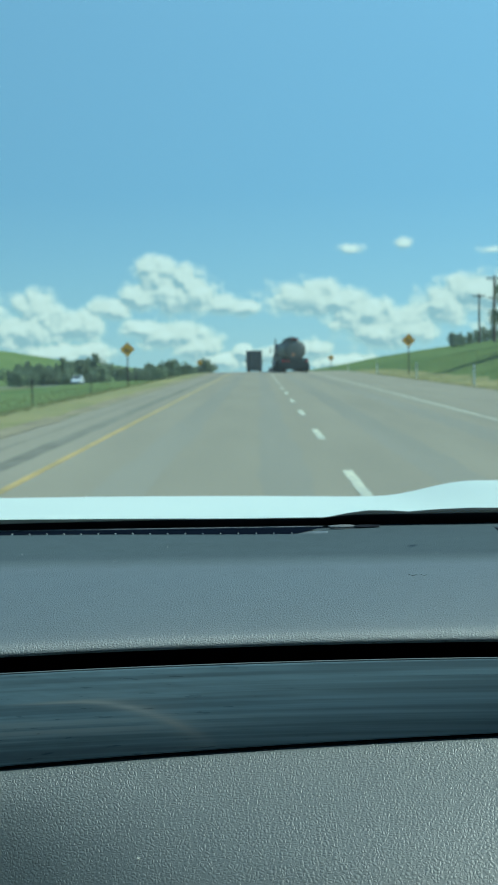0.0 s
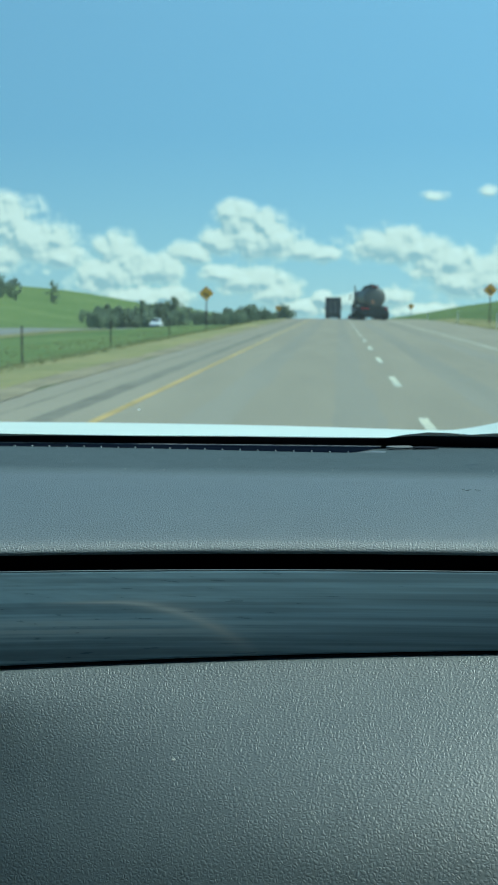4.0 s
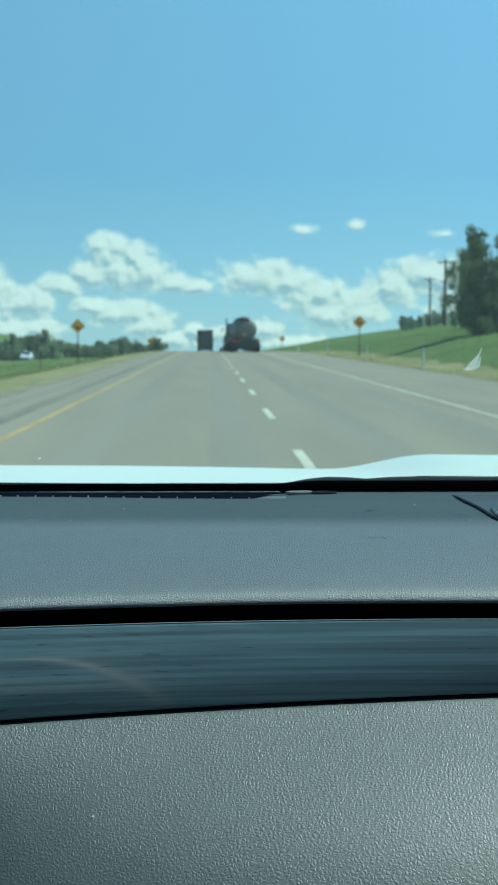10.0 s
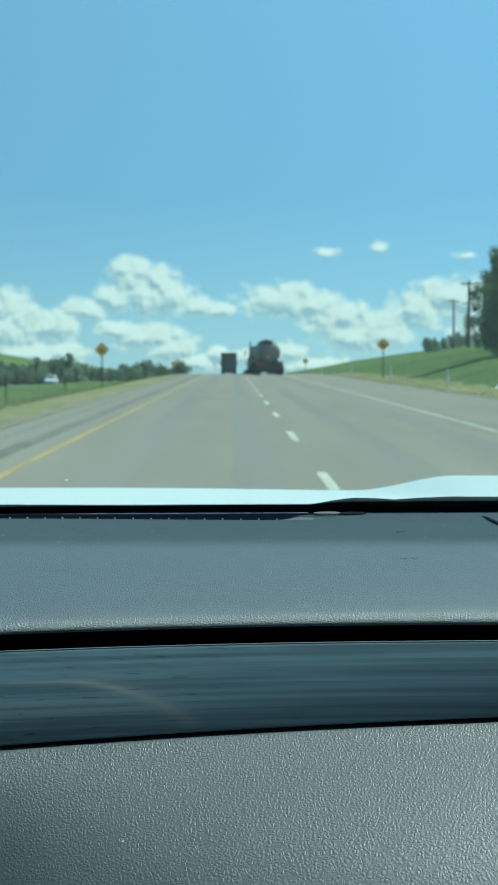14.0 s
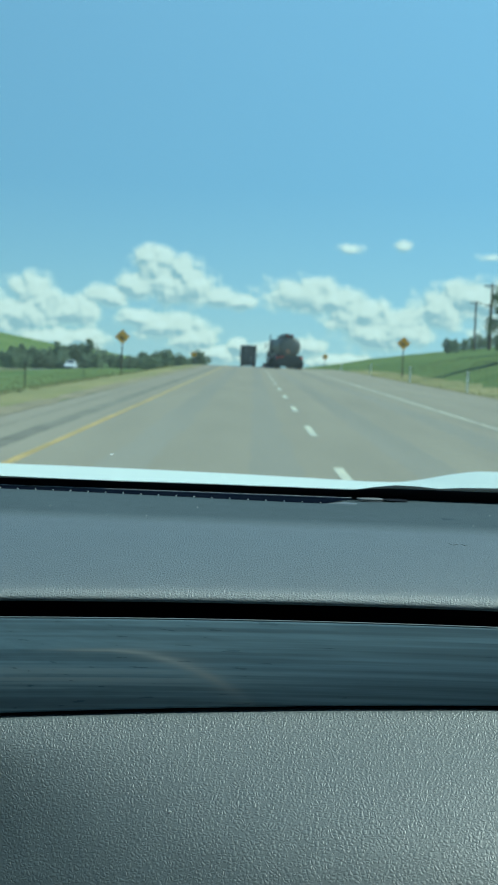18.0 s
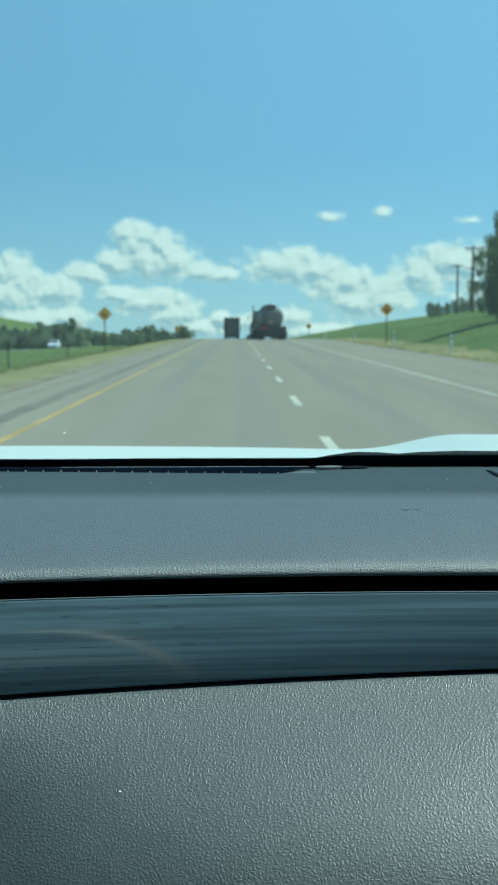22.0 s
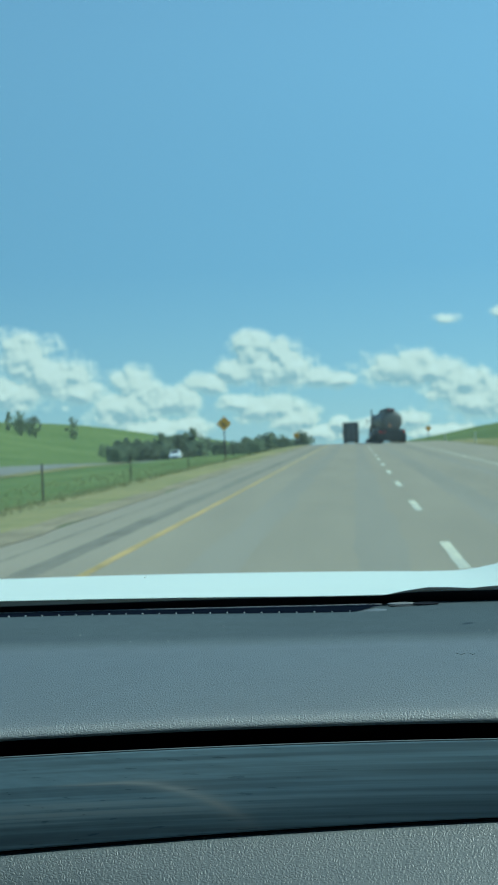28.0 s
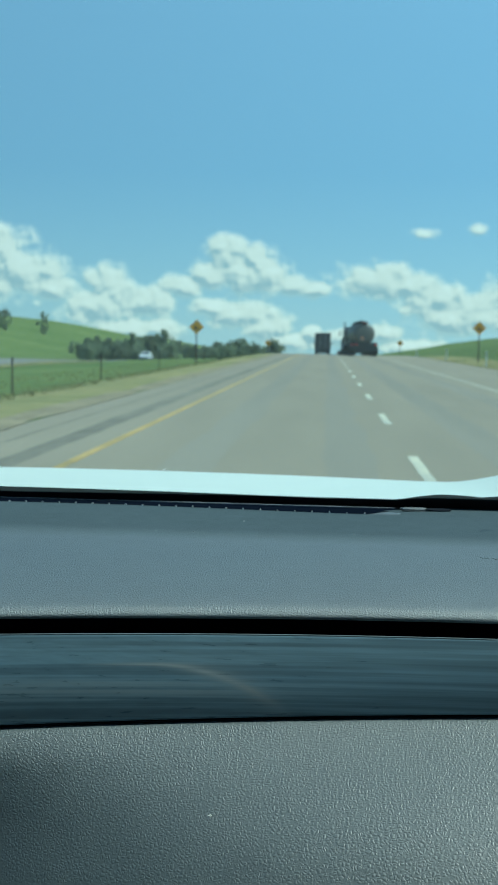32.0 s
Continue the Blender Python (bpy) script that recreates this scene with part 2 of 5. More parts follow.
def glint_trim():
    """Brushed strip: long streaks of two tones; a curved reflection is painted in."""
    m = mat("trim", (0.122, 0.188, 0.228), 0.30, 0.1, 0.5, 0.20, 420, None, 0.00003, 900, (0.004, 1, 1))
    n, l = m.node_tree.nodes, m.node_tree.links
    b = n["Principled BSDF"]

    def op(kind, *args):
        k = n.new("ShaderNodeMath")
        k.operation = kind
        for i, v in enumerate(args):
            if isinstance(v, (int, float)):
                k.inputs[i].default_value = v
            else:
                l.new(v, k.inputs[i])
        return k.outputs[0]

    def ramp(v, a, c, lo=0.0, hi=1.0):
        k = n.new("ShaderNodeMapRange")
        k.interpolation_type = "SMOOTHSTEP"
        for i, q in enumerate((a, c, lo, hi)):
            k.inputs[i + 1].default_value = q
        l.new(v, k.inputs[0])
        return k.outputs[0]

    co = [x for x in n if x.type == "TEX_COORD"][0]
    sp = n.new("ShaderNodeSeparateXYZ")
    l.new(co.outputs["Object"], sp.inputs[0])
    x, z = sp.outputs[0], sp.outputs[2]
    streak = []
    for scale, stretch in ((1.0, (2.2, 0, 230)), (1.0, (5.0, 0, 900))):
        mp = n.new("ShaderNodeMapping")
        mp.inputs["Scale"].default_value = stretch
        l.new(co.outputs["Object"], mp.inputs[0])
        t = n.new("ShaderNodeTexNoise")
        t.inputs["Scale"].default_value, t.inputs["Detail"].default_value = scale, 3
        l.new(mp.outputs[0], t.inputs[0])
        streak.append(t.outputs[0])
    # curved reflection, painted into the colour as a paler arc
    bend = op("MAXIMUM", op("ADD", x, 0.114), 0.0)
    zc = op("SUBTRACT", 1.1368, op("MULTIPLY", op("MULTIPLY", bend, bend), 3.9))
    wide = op("ADD", 0.0007, op("MULTIPLY", bend, 0.045))
    q = op("DIVIDE", op("SUBTRACT", z, zc), wide)
    arc = op("DIVIDE", 1.0, op("ADD", 1.0, op("MULTIPLY", q, q)))
    arc = op("MULTIPLY", op("MULTIPLY", arc, ramp(x, -0.168, -0.11)), ramp(x, -0.018, -0.055))
    arc = op("MULTIPLY", arc, ramp(streak[1], 0.25, 0.6, 0.4, 1.0))
    # streaked reflections painted low on the strip, stronger at the left
    left = ramp(x, 0.02, -0.09)
    sheen_streaks = op("MULTIPLY", op("MULTIPLY", ramp(streak[0], 0.47, 0.66), ramp(z, 1.134, 1.122)), op("MULTIPLY_ADD", left, 0.40, 0.12))
    mask = op("MAXIMUM", op("MULTIPLY", arc, 1.0), sheen_streaks)
    base = b.inputs["Base Color"].links[0].from_socket
    tone = n.new("ShaderNodeMixRGB")
    tone.blend_type, tone.inputs[0].default_value = "MULTIPLY", 1.0
    dark = n.new("ShaderNodeCombineXYZ")
    sh = ramp(streak[0], 0.35, 0.62, 0.66, 1.12)
    for i in range(3):
        l.new(sh, dark.inputs[i])
    l.new(base, tone.inputs[1]), l.new(dark.outputs[0], tone.inputs[2])
    mx = n.new("ShaderNodeMixRGB")
    mx.inputs[2].default_value = (0.235, 0.265, 0.268, 1)
    l.new(mask, mx.inputs[0]), l.new(tone.outputs[0], mx.inputs[1]), l.new(mx.outputs[0], b.inputs["Base Color"])
    return m


M["trim"] = glint_trim()
M["lens"] = mat("lens", (0.5, 0.52, 0.53), 0.15, 0.6, 0.5, 0.2, 40)
M["dust"] = mat("dust", (0.75, 0.74, 0.70), 0.9, 0, 0.2, 0.2, 300)
M["scuff"] = mat("scuff", (0.060, 0.074, 0.082), 0.8, 0, 0.2, 0.3, 400)
M["lip"] = mat("lip", (0.055, 0.062, 0.066), 0.5, 0, 0.5, 0.2, 60)
M["dried_white"] = mat("dried_white", (0.88, 0.88, 0.86), 0.9, 0, 0.2, 0.1, 300)
M["cloth"] = mat("cloth", (0.06, 0.062, 0.066), 0.95, 0, 0.2, 0.3, 80, None, 0.0005, 700)
M["roof_lining"] = mat("roof_lining", (0.42, 0.41, 0.39), 0.95, 0, 0.2, 0.15, 60, None, 0.0004, 600)

# leaves and the dirt on the glass also pass light
for key, share in (("leaf", 0.5), ("leaf_hazed", 0.5), ("blades", 0.3), ("dried_white", 0.8), ("dust_film", 0.75)):
    if key == "dust_film":
        M[key] = mat(key, (0.85, 0.85, 0.82), 0.9, 0, 0.2, 0.2, 300)
    n_, l_ = M[key].node_tree.nodes, M[key].node_tree.links
    p_, tl_, mx_ = n_["Principled BSDF"], n_.new("ShaderNodeBsdfTranslucent"), n_.new("ShaderNodeMixShader")
    mx_.inputs[0].default_value = share
    l_.new(p_.inputs["Base Color"].links[0].from_socket, tl_.inputs[0])
    l_.new(p_.outputs[0], mx_.inputs[1]), l_.new(tl_.outputs[0], mx_.inputs[2])
    l_.new(mx_.outputs[0], n_["Material Output"].inputs[0])

# pierced speaker mesh: regular small holes
g = M["grille"] = mat("grille", (0.075, 0.08, 0.082), 0.5, 0.1, 0.5)
n_, l_ = g.node_tree.nodes, g.node_tree.links
vor = n_.new("ShaderNodeTexVoronoi")
vor.voronoi_dimensions = "2D"
vor.inputs["Scale"].default_value, vor.inputs["Randomness"].default_value = 400, 0.0
vm = n_.new("ShaderNodeMapping")
vm.inputs["Rotation"].default_value = (0, 0, radians(45))
vm.inputs["Scale"].default_value = (1, 0.13, 1)
tc = n_.new("ShaderNodeTexCoord")
l_.new(tc.outputs["Object"], vm.inputs[0]), l_.new(vm.outputs[0], vor.inputs["Vector"])
hole = n_.new("ShaderNodeValToRGB")
hole.color_ramp.elements[0].position, hole.color_ramp.elements[1].position = 0.38, 0.46
hole.color_ramp.elements[0].color, hole.color_ramp.elements[1].color = (0.004, 0.004, 0.005, 1), (0.14, 0.15, 0.15, 1)
l_.new(vor.outputs["Distance"], hole.inputs[0]), l_.new(hole.outputs[0], n_["Principled BSDF"].inputs["Base Color"])

# laminated windscreen: faint green-blue tint and a slight sheen
gl = M["glass"] = bpy.data.materials.new("glass")
gl.use_nodes = True
n_, l_ = gl.node_tree.nodes, gl.node_tree.links
n_.remove(n_["Principled BSDF"])
tr_, gs_, mx_ = (n_.new(k) for k in ("ShaderNodeBsdfTransparent", "ShaderNodeBsdfGlossy", "ShaderNodeMixShader"))
tr_.inputs[0].default_value = (0.88, 0.97, 0.96, 1)
gs_.inputs["Roughness"].default_value = 0.02
mx_.inputs[0].default_value = 0.008
l_.new(tr_.outputs[0], mx_.inputs[1]), l_.new(gs_.outputs[0], mx_.inputs[2])
film_, dm_ = n_.new("ShaderNodeBsdfTranslucent"), n_.new("ShaderNodeMixShader")     # fine dust on the glass
film_.inputs[0].default_value = (0.66, 0.80, 0.80, 1)
dm_.inputs[0].default_value = 0.04
l_.new(mx_.outputs[0], dm_.inputs[1]), l_.new(film_.outputs[0], dm_.inputs[2])
l_.new(dm_.outputs[0], n_["Material Output"].inputs[0])


# ---- mesh helpers ----
def obj(name, bm, material, smooth=False):
    me = bpy.data.meshes.new(name)
    bmesh.ops.recalc_face_normals(bm, faces=bm.faces)
    bm.to_mesh(me)
    bm.free()
    me.materials.append(M[material])
    if smooth:
        me.polygons.foreach_set("use_smooth", [True] * len(me.polygons))
    return new(name, me)


def part(name, bm, material, parent, label="", smooth=False):
    ob = obj(name, bm, material, smooth)
    ob.parent = parent
    return tagged(ob, label)


def thing(name, label, category, group="", kind="", at=None):
    e = new(name)
    e.empty_display_size = 0.2
    if at is not None:
        e.matrix_basis = at
    return tagged(e, label, category, group, kind)


def box(sx, sy, sz, x=0, y=0, z=0, bevel=0.0, bm=None, turn=None):
    """A bevelled block, centred at x, y, z."""
    b = bmesh.new()
    bmesh.ops.create_cube(b, size=1)
    bmesh.ops.scale(b, vec=(sx, sy, sz), verts=b.verts)
    if bevel:
        bmesh.ops.bevel(b, geom=b.edges[:] + b.verts[:], offset=bevel, segments=2, affect="EDGES")
    if turn is not None:
        bmesh.ops.transform(b, matrix=turn, verts=b.verts)
    bmesh.ops.translate(b, vec=(x, y, z), verts=b.verts)
    return b if bm is None else merge(bm, b)


def merge(bm, b):
    me = bpy.data.meshes.new("tmp")
    b.to_mesh(me)
    b.free()
    bm.from_mesh(me)
    bpy.data.meshes.remove(me)
    return bm


def tube(points, radius, sides=8, bm=None, cap=True):
    """A round bar along points; radius one number or one for each point."""
    bm = bm or bmesh.new()
    pts = [Vector(p) for p in points]
    rad = radius if isinstance(radius, (list, tuple)) else [radius] * len(pts)
    rings = []
    for i, p in enumerate(pts):
        d = (pts[min(i + 1, len(pts) - 1)] - pts[max(i - 1, 0)]).normalized()
        u = d.orthogonal().normalized() if abs(d.z) < 0.9 else d.cross(Vector((0, 1, 0))).normalized()
        v = d.cross(u)
        rings.append([bm.verts.new(p + (u * math.cos(a) + v * math.sin(a)) * rad[i]) for a in
                      (2 * math.pi * k / sides for k in range(sides))])
    for a, b in zip(rings, rings[1:]):
        for k in range(sides):
            bm.faces.new((a[k], a[(k + 1) % sides], b[(k + 1) % sides], b[k]))
    if cap:
        bm.faces.new(rings[0][::-1]), bm.faces.new(rings[-1])
    return bm


def loft(rows, bm=None, close=False):
    """Faces between rows of points."""
    bm = bm or bmesh.new()
    vs = [[bm.verts.new(p) for p in r] for r in rows]
    for a, b in zip(vs, vs[1:]):
        for k in range(len(a) - (0 if close else 1)):
            bm.faces.new((a[k], a[(k + 1) % len(a)], b[(k + 1) % len(a)], b[k]))
    return bm


def thick(bm, d):
    bmesh.ops.recalc_face_normals(bm, faces=bm.faces)
    bmesh.ops.solidify(bm, geom=bm.faces[:], thickness=d)
    return bm


def ss(a, b, v):
    k = min(max((v - a) / (b - a), 0.0), 1.0)
    return k * k * (3 - 2 * k)


# ---- the land ----
ROAD_L, ROAD_R = -4.6, 8.8
YELLOW_X, DASH_X, EDGE_X = -2.72, 1.03, 4.9


def grade(y):
    """Height of the road along its length: flat, then over a long crest."""
    return 0.0 if y < 110 else -0.0125 * (y - 110) * ss(110, 210, y)


def land(x, y):
    z = grade(y)
    if x > ROAD_R:
        d = x - ROAD_R
        z -= 0.25 * ss(0.0, 2.2, d) * (1 - ss(2.5, 6, d))
        z += ss(25, 90, y) * (1 - ss(420, 900, y)) * (0.155 * min(d, 34) * ss(1.5, 9, d) + 1.6 * ss(34, 120, d))
        z += (1 - ss(420, 900, y)) * ss(14, 60, d) * 1.4
    if x < ROAD_L:
        d = ROAD_L - x
        z -= 0.8 * ss(0.6, 8, d)
        z -= 0.7 * ss(10, 24, d)
        hill = ss(38, 180, d) * ss(120, 420, y + 0.4 * d) * (1 - ss(900, 2200, y))
        z += 21.0 * hill * (1 + 0.12 * math.sin(x * 0.013 + 1.0) + 0.1 * math.sin(y * 0.011))
    if x < ROAD_L - 3 or x > ROAD_R + 5:
        z += 0.12 * (noise.noise((x * 0.07, y * 0.05, 0.3))) + 0.6 * noise.noise((x * 0.011, y * 0.008, 2.0)) * ss(20, 80, abs(x))
    return z


def stations(a, b, first, grow):
    out, step = [a], first
    while out[-1] + step < b:
        out.append(out[-1] + step)
        step *= grow
    return out + [b]


XL = [ROAD_L - d for d in stations(0, 3000, 0.5, 1.09)]
XR = [ROAD_R + d for d in stations(0, 3000, 0.5, 1.09)]
XS = XL[::-1] + [-3.0, 0, 3.0, 6.0] + XR
YS = [-80, -60, -40, -20] + stations(-5, 4600, 3.0, 1.025)
gb = loft([[(x, y, land(x, y) - (0.12 if ROAD_L < x < ROAD_R else 0.0)) for x in XS] for y in YS])
ground = tagged(obj("ground", gb, "grass", True), "green grassy prairie with slopes beside the highway", "ground", kind="structure")


def strip(name, x0, x1, y0, y1, lift, material, cols=2, first=3.0, edge=0.0, base=land, seed=0, thickness=0.0):
    """A band of the land's surface between two lines along the road, with uneven sides."""
    rows = []
    for y in stations(y0, y1, first, 1.02):
        w0 = edge * noise.noise((y * 0.35, seed, 0.0)) + edge * noise.noise((y * 1.3, seed, 4.0))
        w1 = edge * noise.noise((y * 0.3, seed + 9.0, 0.0)) + edge * noise.noise((y * 1.1, seed, 8.0))
        xs = [x0 + w0 + (x1 + w1 - x0 - w0) * k / cols for k in range(cols + 1)]
        rows.append([(x, y, base(x, y) + lift) for x in xs])
    return loft(rows)


def on_road(x, y):
    return grade(y)


rb = strip("road", ROAD_L, ROAD_R, -60, 900, 0.0, "asphalt", 6, base=on_road)
ext = bmesh.ops.extrude_edge_only(rb, edges=[e for e in rb.edges if e.is_boundary])
for v in ext["geom"]:
    if isinstance(v, bmesh.types.BMVert):
        v.co.z -= 0.11
road = tagged(obj("road", rb, "asphalt"), "worn grey asphalt highway with painted lane lines", "road", kind="structure")
part("yellow_line", strip("y", YELLOW_X - 0.06, YELLOW_X + 0.06, -10, 420, 0.004, "", 1, 1.0, 0.006, on_road, 3), "yellow_line", road, "solid yellow painted edge line, slightly worn")
part("edge_line", strip("w", EDGE_X - 0.06, EDGE_X + 0.06, -10, 420, 0.004, "", 1, 1.0, 0.012, on_road, 5), "faded_line", road, "solid white painted edge line, faded")
dash_mesh = None
for k in range(-2, 26):
    y0 = 12.4 + 9.0 * k
    if dash_mesh is None or y0 > 105:
        d = bmesh.new()
        rows = []
        for j in range(7):
            yy = 0.5 * j
            e = 0.006 * math.sin(j * 2.3)
            rows.append([(-0.06 + e, yy, grade(y0 + yy) - grade(y0)), (0.06 + e, yy, grade(y0 + yy) - grade(y0))])
        mark = part("lane_dash", loft(rows), "white_line", road)
        dash_mesh = dash_mesh or mark.data
    else:
        mark = new("lane_dash", dash_mesh)
        mark.parent = road
    mark.location = (DASH_X, y0, grade(y0) + 0.004)
# darker wheel tracks and sealed cracks
for s, (x0, x1) in enumerate(((-1.75, -1.15), (0.0, 0.55), (1.9, 2.5), (3.6, 4.2))):
    part("wheel_track", strip("t", x0, x1, 4, 240, 0.0015, "", 2, 1.5, 0.10, on_road, 20 + s), "track", road, "slightly darker polished wheel track")
part("shoulder_seam", strip("s", -4.06, -4.0, 3, 240, 0.002, "", 1, 0.8, 0.012, on_road, 31), "tar", road, "dark sealed joint along the shoulder")
part("rumble_strip", strip("s", -3.52, -3.20, 3, 300, 0.002, "", 2, 0.8, 0.03, on_road, 37), "rumble", road, "darker worn rumble strip beside the yellow line")
for s, (xa, ya, xb, yb) in enumerate(((2.2, 26, 4.4, 33), (-2.3, 40, 0.9, 41), (1.4, 58, 4.8, 59), (5.3, 18, 8.4, 24))):
    rows = []
    for j in range(25):
        f = j / 24
        x = xa + (xb - xa) * f + 0.12 * noise.noise((f * 6, s, 1.0))
        y = ya + (yb - ya) * f + 0.3 * noise.noise((f * 5, s, 7.0))
        rows.append([(x - 0.014, y, 0.003), (x + 0.014, y + 0.02, 0.003)])
    part("crack_seal", loft(rows), "tar", road, "dark tar-sealed crack")

for side, x0, x1, a, b in (("left", ROAD_L - 0.7, ROAD_L + 0.02, "gravel", 0.12), ("right", ROAD_R - 0.05, ROAD_R + 1.0, "gravel", 0.10)):
    tagged(obj("verge", strip("v", x0, x1, -40, 500, 0.012, a, 3, 1.0, b), a, True), "strip of grey gravel along the asphalt's edge", "verge", kind="structure")
tagged(obj("verge", strip("v", ROAD_L - 4.0, ROAD_L - 0.55, -40, 520, 0.015, "", 6, 1.2, 0.35, seed=4), "dry_grass", True), "band of dry straw-coloured grass beside the gravel", "verge", kind="structure")
tagged(obj("verge", strip("v", ROAD_R + 0.95, ROAD_R + 4.2, -40, 520, 0.015, "", 6, 1.2, 0.35, seed=6), "dry_grass", True), "band of dry straw-coloured grass beside the gravel", "verge", kind="structure")
tagged(obj("opposite_road", strip("o", -42, -30, -60, 1200, 0.10, "", 5, 3.0, 0.05), "asphalt_far", True), "pale grey opposite carriageway beyond the grassy median", "road", kind="structure")
tagged(obj("verge", strip("v", -30, -27.5, -60, 900, 0.06, "", 3, 3.0, 0.3, seed=12), "dry_grass", True), "band of dry grass beside the opposite carriageway", "verge", kind="structure")

# ---- clouds: a far backdrop with cumulus in it ----
CLOUDS = []          # azimuth, elevation, half width, half height in degrees
AZ0, EL0 = -4.6, 4.3


def puff(dx, dy, rx, ry, amp=1.0):
    CLOUDS.append((AZ0 + dx / 40, EL0 - dy / 40, 1.42 * rx / 40, 1.45 * ry / 40, amp))


for p in ((-8, 8, 24, 20), (18, 14, 26, 20), (50, 30, 28, 24), (8, 30, 34, 28), (36, 54, 58, 40), (74, 58, 36, 34), (126, 76, 34, 18), (158, 82, 26, 14), (-72, 80, 34, 20), (-30, 62, 34, 24)):
    puff(*p)            # the tall one in the middle
for p in ((275, 68, 74, 30), (318, 74, 60, 24), (365, 98, 60, 30), (400, 130, 55, 26), (440, 118, 60, 30)):
    puff(*p)            # the flat one beside it
for p in ((30, 128, 64, 24), (76, 150, 40, 24), (-20, 118, 40, 16), (120, 176, 50, 14)):
    puff(*p)
for p in ((-202, 78, 40, 28), (-215, 118, 68, 36), (-130, 110, 46, 28), (-110, 158, 36, 18), (-170, 160, 60, 20)):
    puff(*p)
for p in ((155, 160, 17, 14), (210, 166, 44, 13), (286, 158, 26, 16), (330, 180, 60, 12)):
    puff(*p)
for p in ((505, 86, 50, 34), (560, 60, 58, 28), (600, 70, 50, 34), (640, 120, 70, 26), (690, 66, 44, 24), (760, 40, 58, 30), (820, 90, 70, 36)):
    puff(*p)
for p in ((-395, 26, 58, 40), (-350, 62, 70, 36), (-440, 90, 80, 30), (-300, 90, 40, 22), (-520, 60, 70, 44), (-600, 110, 90, 30)):
    puff(*p)
for p in ((346, -18, 40, 15, 0.56), (440, -24, 28, 16, 0.56), (590, -8, 40, 13, 0.5), (930, 60, 80, 34), (-720, 80, 80, 34)):
    puff(*p)


def cloud_material():
    m = bpy.data.materials.new("cloud_backdrop")
    m.use_nodes = True
    n, l = m.node_tree.nodes, m.node_tree.links
    n.remove(n["Principled BSDF"])

    def math_(op, a, b=None, c=None):
        k = n.new("ShaderNodeMath")
        k.operation = op
        for i, v in enumerate((a, b, c)):
            if v is None:
                continue
            if isinstance(v, (int, float)):
                k.inputs[i].default_value = v
            else:
                l.new(v, k.inputs[i])
        return k.outputs[0]

    co = n.new("ShaderNodeTexCoord")
    sp = n.new("ShaderNodeSeparateXYZ")
    l.new(co.outputs["Object"], sp.inputs[0])
    az = math_("MULTIPLY", math_("ARCTAN2", sp.outputs[0], sp.outputs[1]), 57.2958)
    el = math_("MULTIPLY", math_("ARCTANGENT", math_("DIVIDE", sp.outputs[2], 3600.0)), 57.2958)
    cb = n.new("ShaderNodeCombineXYZ")
    l.new(az, cb.inputs[0]), l.new(el, cb.inputs[1])
    P = cb.outputs[0]

    def fbm(vec, scale, detail=7, rough=0.55):
        t = n.new("ShaderNodeTexNoise")
        t.inputs["Scale"].default_value, t.inputs["Detail"].default_value, t.inputs["Roughness"].default_value = scale, detail, rough
        l.new(vec, t.inputs[0])
        return t.outputs[0]

    def billow(vec, detail=7):
        """Heads of cumulus: round cells with finer rags between them."""
        w = n.new("ShaderNodeTexNoise")
        w.inputs["Scale"].default_value, w.inputs["Detail"].default_value = 1.7, 3
        l.new(vec, w.inputs[0])
        v = n.new("ShaderNodeMixRGB")
        v.blend_type, v.inputs[0].default_value = "LINEAR_LIGHT", 0.10
        l.new(vec, v.inputs[1]), l.new(w.outputs["Color"], v.inputs[2])
        t = n.new("ShaderNodeTexVoronoi")
        t.voronoi_dimensions, t.feature = "2D", "SMOOTH_F1"
        t.inputs["Scale"].default_value, t.inputs["Smoothness"].default_value = 1.1, 0.6
        l.new(v.outputs[0], t.inputs["Vector"])
        heads = math_("MULTIPLY", math_("SUBTRACT", 0.42, t.outputs["Distance"]), 0.38)
        return math_("ADD", heads, math_("MULTIPLY", math_("SUBTRACT", fbm(v.outputs[0], 1.7, detail, 0.56), 0.5), 0.78))

    def field(vec):
        best = None
        for a, e, rx, ry, amp in CLOUDS:
            s = n.new("ShaderNodeVectorMath")
            s.operation = "SUBTRACT"
            s.inputs[1].default_value = (a, e, 0)
            l.new(vec, s.inputs[0])
            q = n.new("ShaderNodeVectorMath")
            q.operation = "MULTIPLY"
            q.inputs[1].default_value = (1 / rx, 1 / ry, 0)
            l.new(s.outputs[0], q.inputs[0])
            d = n.new("ShaderNodeVectorMath")
            d.operation = "LENGTH"
            l.new(q.outputs[0], d.inputs[0])
            f = math_("SUBTRACT", amp, d.outputs["Value"])
            best = f if best is None else math_("SMOOTH_MAX", best, f, 0.25)
        return best

    off = n.new("ShaderNodeVectorMath")
    off.operation = "ADD"
    off.inputs[1].default_value = (0.11, 0.22, 0.0)
    l.new(P, off.inputs[0])
    n1, s1, s2 = billow(P), billow(P, 2.2), billow(off.outputs[0], 2.2)
    f = field(P)
    f_up = field(off.outputs[0])
    body = math_("ADD", f, n1)
    alpha = n.new("ShaderNodeMapRange")
    alpha.interpolation_type = "SMOOTHSTEP"
    alpha.inputs[1].default_value, alpha.inputs[2].default_value = 0.0, 0.46
    l.new(body, alpha.inputs[0])
    # blue haze low over the horizon
    veil = n.new("ShaderNodeMapRange")
    veil.interpolation_type = "SMOOTHSTEP"
    veil.inputs[1].default_value, veil.inputs[2].default_value = 33.0, 14.0
    veil.inputs[3].default_value, veil.inputs[4].default_value = 0.0, 0.8
